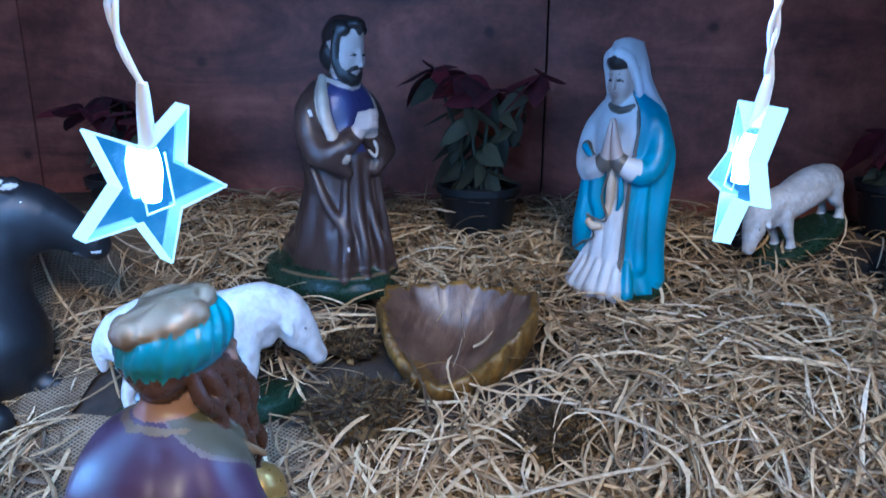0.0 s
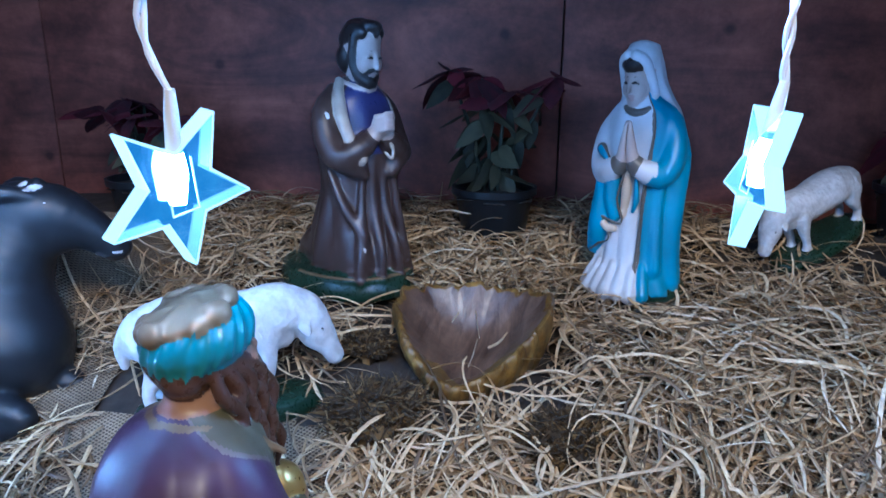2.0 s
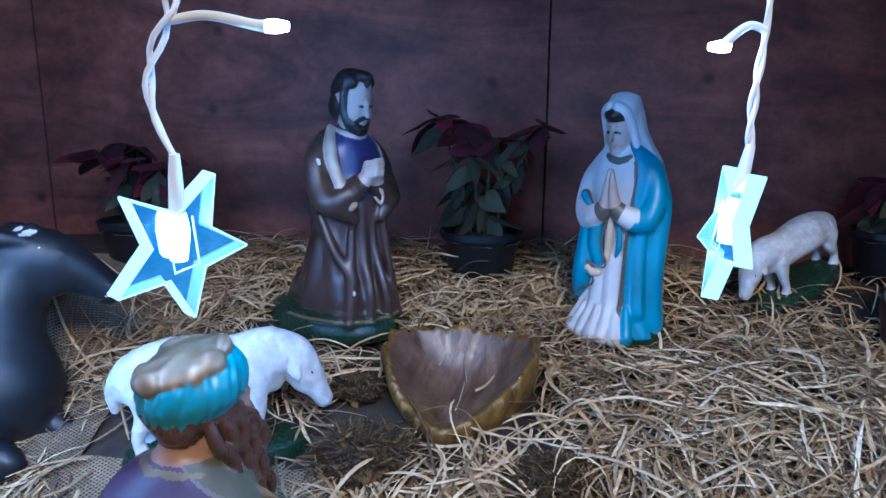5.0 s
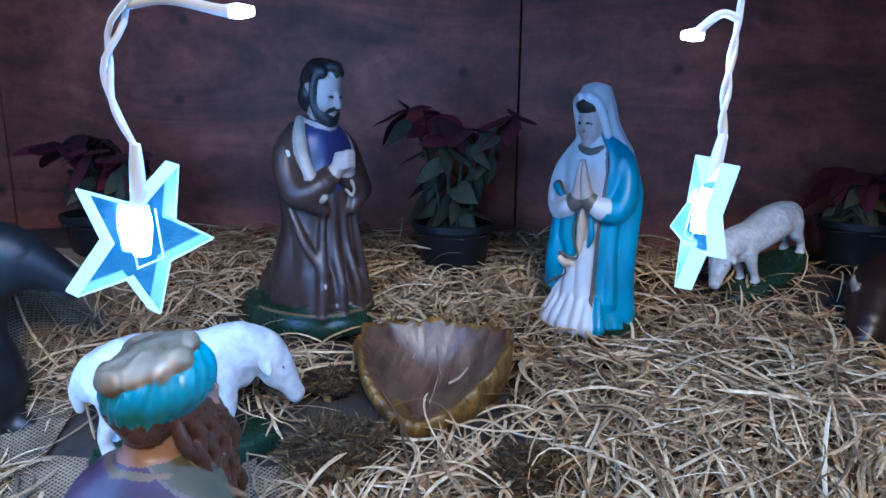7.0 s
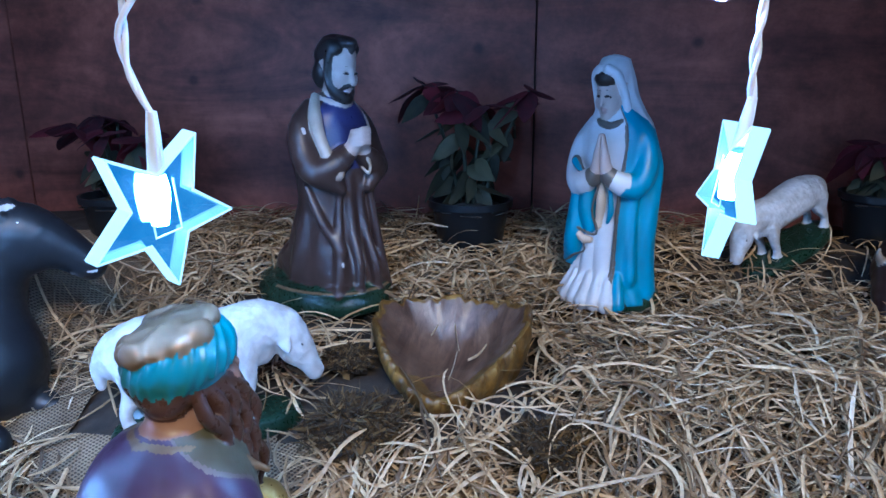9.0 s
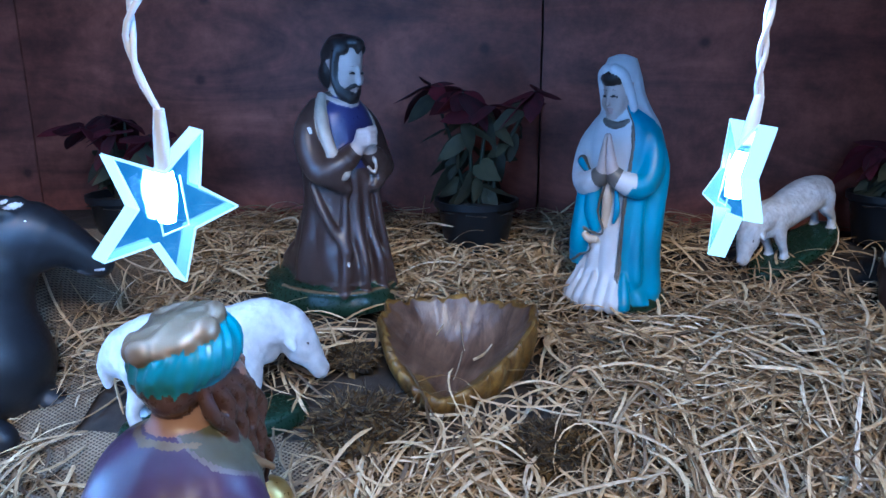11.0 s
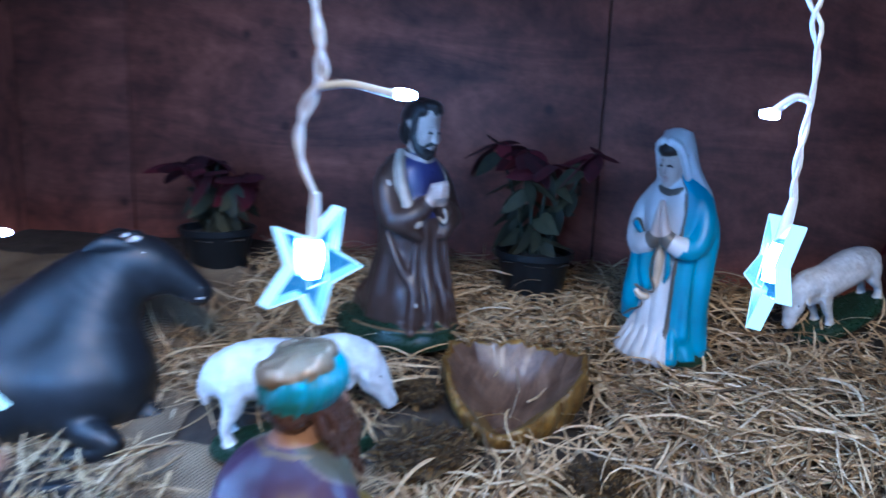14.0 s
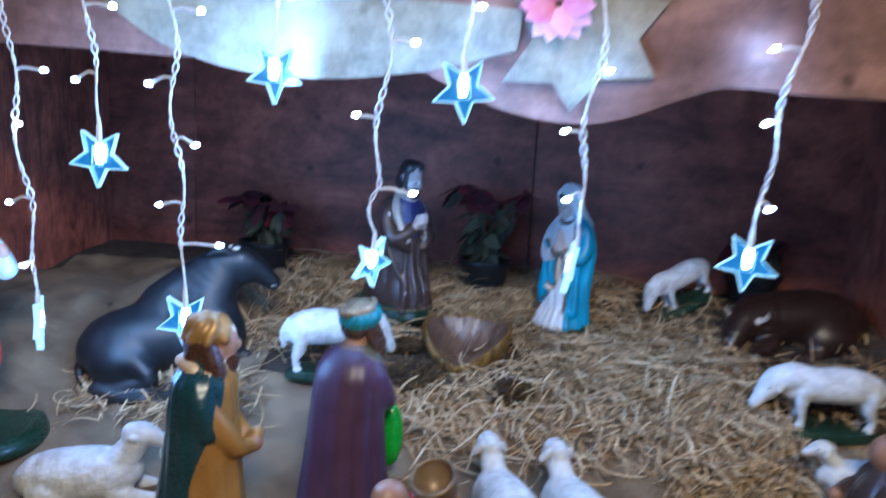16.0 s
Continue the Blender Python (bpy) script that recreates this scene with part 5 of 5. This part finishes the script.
# Lying donkey, legs folded under it.
def lying_donkey():
    c = Clay([DONKEY, BLACK, WHITE], 0.0022)
    c.tube([(-0.475, 0.655, -0.004), (-0.45, 0.665, 0.008), (-0.4, 0.69, 0.02), (-0.35, 0.71, 0.026), (-0.3, 0.722, 0.028)], [0.034, 0.058, 0.064, 0.06, 0.052], 0)
    c.tube([(-0.325, 0.722, 0.035), (-0.318, 0.735, 0.085), (-0.302, 0.746, 0.122), (-0.288, 0.752, 0.148)], [0.056, 0.047, 0.037, 0.028], 0, melt=0.025)
    c.tube([(-0.288, 0.75, 0.157), (-0.268, 0.757, 0.154), (-0.246, 0.767, 0.139), (-0.229, 0.775, 0.124), (-0.221, 0.779, 0.116)], [0.021, 0.0265, 0.022, 0.0175, 0.016], 0, melt=0.01)
    c.tube([(-0.3, 0.748, 0.156), (-0.342, 0.736, 0.122), (-0.385, 0.716, 0.075)], [0.022, 0.033, 0.045], 0, melt=0.02)
    c.ball((-0.266, 0.757, 0.134), (0.022, 0.0175, 0.021), 0, (0, 30, 25), melt=0.012)
    c.tube([(-0.206, 0.776, 0.109), (-0.218, 0.766, 0.1065), (-0.232, 0.759, 0.112)], [0.0012, 0.0016, 0.001], 1, melt=0.001)
    for s in (-1, 1):
        c.tube([(-0.278 - s * 0.006, 0.752 + s * 0.017, 0.172), (-0.3 - s * 0.007, 0.746 + s * 0.022, 0.176), (-0.32 - s * 0.007, 0.738 + s * 0.024, 0.168)], [0.0055, 0.0085, 0.002], 0, melt=0.004)
        c.ball((-0.256 + s * 0.0085, 0.764 - s * 0.0195, 0.1535), (0.0048, 0.0045, 0.0034), 1, (0, 20, 25), melt=0.002)
        c.tube([(-0.263 + s * 0.0085, 0.762 - s * 0.02, 0.1585), (-0.252 + s * 0.0085, 0.766 - s * 0.0195, 0.1585)], [0.0026, 0.0022], 0, melt=0.003)
        c.ball((-0.216 + s * 0.006, 0.781 - s * 0.0125, 0.122), (0.0028, 0.002, 0.0028), 1, melt=0.002)
    for k in range(6):
        u = k / 5
        c.tube([(-0.275 - 0.062 * u, 0.752 - 0.018 * u, 0.18 - 0.07 * u), (-0.288 - 0.062 * u, 0.749 - 0.018 * u, 0.176 - 0.075 * u)], [0.007, 0.005], 0, melt=0.005)
    c.ball((-0.315, 0.682, 0.024), (0.034, 0.026, 0.043), 0, (0, 15, 12), melt=0.012)
    c.ball((-0.425, 0.632, -0.006), (0.05, 0.034, 0.044), 0, (0, -25, 14), melt=0.01)
    c.tube([(-0.395, 0.625, 0.0), (-0.37, 0.624, -0.026), (-0.405, 0.612, -0.042), (-0.45, 0.604, -0.046)], [0.02, 0.015, 0.0115, 0.011], 0, melt=0.01)
    c.tube([(-0.45, 0.604, -0.046), (-0.415, 0.6, -0.054), (-0.37, 0.604, -0.054)], [0.011, 0.0095, 0.011], 0, melt=0.006)
    c.tube([(-0.315, 0.682, 0.0), (-0.288, 0.672, -0.01), (-0.264, 0.672, -0.02), (-0.286, 0.664, -0.032), (-0.32, 0.658, -0.036)], [0.021, 0.0165, 0.0135, 0.011, 0.011], 0, melt=0.008)
    c.tube([(-0.29, 0.725, 0.0), (-0.262, 0.726, -0.006), (-0.238, 0.727, -0.016), (-0.258, 0.72, -0.026)], [0.02, 0.015, 0.0125, 0.011], 0, melt=0.008)
    c.tube([(-0.492, 0.648, -0.002), (-0.498, 0.632, -0.02), (-0.485, 0.615, -0.042)], [0.008, 0.007, 0.005], 0, melt=0.006)
    c.loft([(-0.075, -0.37, 0.672, 0.145, 0.075), (-0.04, -0.37, 0.672, 0.136, 0.068)], mat=0, melt=0.004)
    for x, y, z, r in ((-0.272, 0.746, 0.1785, 0.006), (-0.258, 0.749, 0.1655, 0.0055), (-0.256, 0.7495, 0.162, 0.003), (-0.282, 0.744, 0.182, 0.004), (-0.212, 0.768, 0.112, 0.004)):
        c.paint(lambda px, py, pz, m, x=x, y=y, z=z, r=r: ((px - x) / r) ** 2 + ((py - y) / (2.5 * r)) ** 2 + ((pz - z) / (0.5 * r)) ** 2 < 1, 2)
    return c


figurine("donkey_figurine", lying_donkey(), "glossy charcoal-black lying donkey figurine with chipped paint", "donkey figurine", Matrix())


def lying_ox():
    c = Clay([OXRED, STOLE], 0.0026)
    c.tube([(0.66, 0.99, 0.06), (0.69, 0.998, 0.066), (0.74, 1.01, 0.07), (0.82, 1.03, 0.07), (0.88, 1.045, 0.06)], [0.03, 0.048, 0.056, 0.058, 0.034], 0)
    c.tube([(0.68, 0.99, 0.075), (0.65, 0.968, 0.066), (0.635, 0.952, 0.05)], [0.042, 0.032, 0.022], 0, melt=0.015)
    c.tube([(0.648, 0.965, 0.064), (0.632, 0.944, 0.045), (0.617, 0.925, 0.02)], [0.021, 0.023, 0.0145], 0, melt=0.01)
    for s in (-1, 1):
        c.tube([(0.648 + s * 0.016, 0.958 - s * 0.01, 0.074), (0.65 + s * 0.032, 0.948 - s * 0.014, 0.085), (0.645 + s * 0.034, 0.938 - s * 0.014, 0.1)], [0.006, 0.005, 0.0018], 1, melt=0.003)
        c.tube([(0.655 + s * 0.018, 0.962 - s * 0.012, 0.064), (0.664 + s * 0.032, 0.962 - s * 0.016, 0.06)], [0.006, 0.004], 0, melt=0.004)
    c.tube([(0.7, 0.955, 0.03), (0.665, 0.925, 0.012), (0.7, 0.918, 0.008)], [0.022, 0.015, 0.012], 0, melt=0.01)
    c.ball((0.82, 0.975, 0.04), (0.05, 0.028, 0.036), 0, (0, -10, 10), melt=0.02)
    c.tube([(0.79, 0.955, 0.015), (0.75, 0.945, 0.008)], [0.016, 0.012], 0, melt=0.01)
    return c


figurine("ox_figurine", lying_ox(), "dark red-brown lying ox figurine in shadow", "ox figurine", Matrix())


# ---- potted plants ----
LEAF_MESH = [leaf_mesh("leaf", 0.066, 0.029, d, LEAF) for d in (-0.03, -0.055, -0.015)]
BRACT_MESH = [leaf_mesh("bract", 0.085, 0.046, d, BRACT) for d in (-0.035, -0.015)]


def poinsettia(x, y, z, label, seed, r=0.056, tall=0.07, stems=6, reach=0.06, up=0.1):
    rng = random.Random(seed)
    root = thing("potted_poinsettia", label, "potted plant", "poinsettias in the crib", at=(x, y, z))
    bm = bmesh.new()
    prof = [(0.0, 0.0), (r * 0.74, 0.0), (r * 0.78, 0.003), (r * 0.95, tall * 0.86), (r * 0.96, tall * 0.87), (r * 1.04, tall * 0.87), (r * 1.05, tall), (r * 0.98, tall), (r * 0.93, tall * 0.8), (0.0, tall * 0.78)]
    rows = [[bm.verts.new((q * math.cos(math.tau * k / 48), q * math.sin(math.tau * k / 48), h)) for k in range(48)] for q, h in prof]
    for i in range(len(prof) - 1):
        for k in range(48):
            bm.faces.new((rows[i][k], rows[i][(k + 1) % 48], rows[i + 1][(k + 1) % 48], rows[i + 1][k]))
    bmesh.ops.remove_doubles(bm, verts=bm.verts, dist=1e-6)
    bmesh.ops.recalc_face_normals(bm, faces=bm.faces)
    part("pot", bm, POTBLACK, root, "black plastic nursery pot")
    bm = bmesh.new()
    ball(bm, (0, 0, tall * 0.8), (r * 0.9, r * 0.9, 0.008), wob=0.3, seg=30)
    part("soil", bm, SOIL, root, "dark crumbly potting soil")
    for s in range(stems):
        a = math.tau * s / stems + rng.uniform(-0.4, 0.4)
        q = reach * rng.uniform(0.35, 1.0)
        tip = Vector((math.cos(a) * q, math.sin(a) * q * 0.6, tall + up * rng.uniform(0.75, 1.1)))
        bm = bmesh.new()
        tube(bm, [(tip.x * 0.2, tip.y * 0.2, tall * 0.8), (tip.x * 0.5, tip.y * 0.5, tall + up * 0.45), tuple(tip)], [0.003, 0.0025, 0.002], 0, 8)
        part("stem", bm, STEM, root)
        for k in range(8):
            u = rng.uniform(0.12, 0.92)
            ob = new("leaf", rng.choice(LEAF_MESH))
            ob.parent = root
            ob.matrix_local = pose(tip.x * u, tip.y * u, tall + (tip.z - tall) * u, 0, 0, math.degrees(a) - 90 + rng.uniform(-100, 100)) @ pose(0, 0, 0, rng.uniform(-75, 0), rng.uniform(-60, 60), 0) @ Matrix.Scale(rng.uniform(0.45, 0.85), 4)
        for k in range(5):
            ob = new("bract", rng.choice(BRACT_MESH))
            ob.parent = root
            ob.matrix_local = pose(tip.x, tip.y, tip.z, 0, 0, 60 * k + rng.uniform(-20, 20)) @ pose(0, 0, 0, rng.uniform(-40, 15), rng.uniform(-45, 45), 0) @ Matrix.Scale(rng.uniform(0.4, 0.85), 4)
    return root


poinsettia(0.14, 1.105, 0.056, "wilting red poinsettia in a black plastic pot", 21, reach=0.1, up=0.15)
poinsettia(-0.36, 1.1, 0.06, "dark red poinsettia in a pot behind the donkey", 22, stems=7, reach=0.11, up=0.1)
poinsettia(0.72, 1.16, 0.06, "shaded poinsettia in a dark pot near the ox", 23, stems=4, up=0.06)


# ---- star lights ----
def star_outline(r, inner=0.46):
    return [(q * math.sin(math.radians(180 + 36 * k)), q * math.cos(math.radians(180 + 36 * k))) for k in range(10) for q in [r if k % 2 == 0 else r * inner]]


def star_meshes():
    """A thick clear plate whose cut edges glow, with a thin bright line round both faces and round the diode's slot."""
    out, thick = star_outline(0.0335, 0.45), 0.0038
    ins = star_outline(0.0335 - 0.0021, 0.437)
    bm = bmesh.new()
    for y in (-thick * 0.94, thick * 0.94):
        f = bm.faces.new([bm.verts.new((x, y, z)) for x, z in ins])
        if y > 0:
            f.normal_flip()
    plate_mesh = to_mesh("plate", bm, ACRYLIC, False)
    bm = bmesh.new()
    loops = [[bm.verts.new((x, y, z)) for x, z in line] for line, y in ((ins, -thick * 0.94), (out, -thick), (out, thick), (ins, thick * 0.94))]
    for i in range(3):
        for k in range(10):
            bm.faces.new((loops[i][k], loops[i][(k + 1) % 10], loops[i + 1][(k + 1) % 10], loops[i + 1][k]))
    bmesh.ops.recalc_face_normals(bm, faces=bm.faces)
    tips = [v for v in bm.verts if math.hypot(v.co.x, v.co.z) > 0.033]
    bmesh.ops.bevel(bm, geom=[e for e in bm.edges if e.verts[0] in tips and e.verts[1] in tips], offset=0.0009, segments=2, affect="EDGES")
    rim_mesh = to_mesh("rim", bm, RIM, False)
    bm = bmesh.new()
    tube(bm, [(0, 0, 0.014), (0, 0, 0.006), (0, 0, -0.006)], [0.0032, 0.0045, 0.0032], 0, 12)
    led_mesh = to_mesh("diode", bm, LED)
    bm = bmesh.new()
    tube(bm, [(0, 0, 0.038), (0, 0, 0.028), (0, 0, 0.0135)], [0.002, 0.0028, 0.0032], 0, 12)
    socket_mesh = to_mesh("socket", bm, WIRE)
    bm = bmesh.new()
    plate(bm, [(-0.0062, 0.012), (-0.0062, -0.0095), (0.0062, -0.0095), (0.0062, 0.012), (0.0056, 0.012), (0.0056, -0.0089), (-0.0056, -0.0089), (-0.0056, 0.012)], -thick * 1.03, -thick * 0.9)
    return plate_mesh, rim_mesh, led_mesh, socket_mesh, to_mesh("slot", bm, RIM, False)


STAR = star_meshes()
bm = bmesh.new()
tube(bm, [(0, 0, 0), (0.004, 0, 0), (0.009, 0, 0)], [0.0022, 0.0026, 0.0016], 0, 12)
BULB_TIP = to_mesh("diode", bm, LED)


def light_string(x, y, star_z, yaw, roll, bulbs, top, drift=0.0, pitch=0.0, bow=0.0, size=1.18):
    """A twisted pair of wires with side bulbs and a hanging star at its end. bulbs: height, reach along x, drop."""
    root = thing("light_string", "white twisted-wire light string ending in a lit acrylic star", "string light", "star light curtain", at=(x, y, 0))
    m_star = pose(0, 0, star_z) @ pose(0, 0, 0, pitch, 0, yaw) @ pose(0, 0, 0, 0, roll, 0) @ Matrix.Scale(size, 4)
    end = m_star @ pose(0, 0, 0, 0, -0.65 * roll, 0) @ Vector((0, 0, 0.037))
    hang = end.z

    def line(z):
        u = max(0.0, (z - hang) / (top - hang))
        calm = 1 - min(1.0, u * 6) ** 0.7
        swing = bow * math.sin(math.pi * min(1.0, max(0.0, (z - hang) / 0.055)))
        return end.x * calm + drift * u + swing + 0.006 * math.sin(z * 37 + x * 50) * min(1, u * 6), end.y * calm + 0.003 * math.sin(z * 29 + x * 31) * min(1, u * 6)

    for s in (0, 1):
        bm = bmesh.new()
        steps = int((top - hang) / 0.0045)
        pts = []
        for i in range(steps + 1):
            z = hang + (top - hang) * i / steps
            cx, cy = line(z)
            a = z * math.tau / 0.034 + math.pi * s
            q = 0.0029 * (0.75 + 0.55 * math.sin(z * 61 + x * 9)) * min(1, 0.25 + 8 * (z - hang))
            pts.append(Vector((cx + q * math.cos(a), cy + q * math.sin(a), z)))
        rows = []
        for i, p in enumerate(pts):
            d = (pts[min(i + 1, steps)] - pts[max(i - 1, 0)]).normalized()
            u = d.orthogonal().normalized()
            u = (Vector((1, 0, 0)) - d * d.x).normalized()
            w = d.cross(u)
            rows.append([bm.verts.new(p + (u * math.cos(math.tau * k / 8) + w * math.sin(math.tau * k / 8)) * 0.00125) for k in range(8)])
        for i in range(steps):
            for k in range(8):
                bm.faces.new((rows[i][k], rows[i][(k + 1) % 8], rows[i + 1][(k + 1) % 8], rows[i + 1][k]))
        part("wire", bm, WIRE, root)
    for z, reach, drop in bulbs:
        cx, cy = line(z)
        sgn = 1 if reach > 0 else -1
        bm = bmesh.new()
        tube(bm, [(cx, cy, z), (cx + reach * 0.35, cy, z + 0.002), (cx + reach * 0.75, cy, z + drop * 0.7), (cx + reach - sgn * 0.006, cy, z + drop)], [0.0018, 0.0019, 0.0021, 0.0026], 0, 10)
        bulb = part("bulb_socket", bm, WIRE, root)
        tip = new("diode", BULB_TIP)
        tip.parent = bulb
        tip.matrix_local = pose(cx + reach - sgn * 0.007, cy, z + drop) @ pose(0, 0, 0, 0, 0, 0 if sgn > 0 else 180)
    star = new("star", STAR[1])
    star.parent = root
    tagged(star, "clear acrylic star with glowing pale blue edges")
    star.matrix_local = m_star
    for me, name in ((STAR[0], "pane"), (STAR[2], "diode"), (STAR[3], "socket"), (STAR[4], "slot")):
        ob = new(name, me)
        ob.parent = star
        if name in ("diode", "socket"):
            ob.matrix_local = pose(0, 0, 0, 0, -0.65 * roll, 0)
        if name == "pane":
            ob.visible_shadow = False
    return root


light_string(0.0458, 0.4037, 0.2459, 61, -10.7, [(0.333, 0.045, -0.002), (0.414, -0.027, 0.003), (0.5, 0.03, 0.0)], 0.863, 0.02, pitch=7.7, bow=-0.01, size=1.0)
light_string(0.2824, 0.4741, 0.2458, -90.7, 0, [(0.336, -0.022, -0.007), (0.41, -0.024, 0.002), (0.484, 0.014, 0.0)], 0.863, 0.03, pitch=-9.4, size=1.06)
light_string(-0.209, 0.44, 0.14, 8, 0, [(0.241, 0.055, 0.002), (0.293, -0.035, -0.003), (0.375, 0.03, -0.006), (0.448, -0.035, -0.007), (0.53, 0.04, 0.0)], 0.863, -0.03)
light_string(-0.316, 0.43, 0.347, 5, 3, [(0.449, -0.031, -0.008), (0.53, 0.04, 0.0)], 0.863, -0.03)
light_string(-0.103, 0.472, 0.463, 48, 0, [(0.556, 0.02, 0.0)], 0.863)
light_string(0.14, 0.43, 0.452, 20, -5, [(0.545, 0.012, 0.0)], 0.863, 0.01)
light_string(0.503, 0.508, 0.262, -8, 4, [(0.336, 0.016, -0.006), (0.434, -0.016, 0.0), (0.521, -0.035, 0.0)], 0.863, 0.07)
light_string(-0.418, 0.44, 0.118, -58, 0, [(0.2, -0.016, -0.004), (0.285, -0.035, -0.006), (0.38, 0.008, 0.002), (0.451, 0.042, 0.0)], 0.863, -0.05)
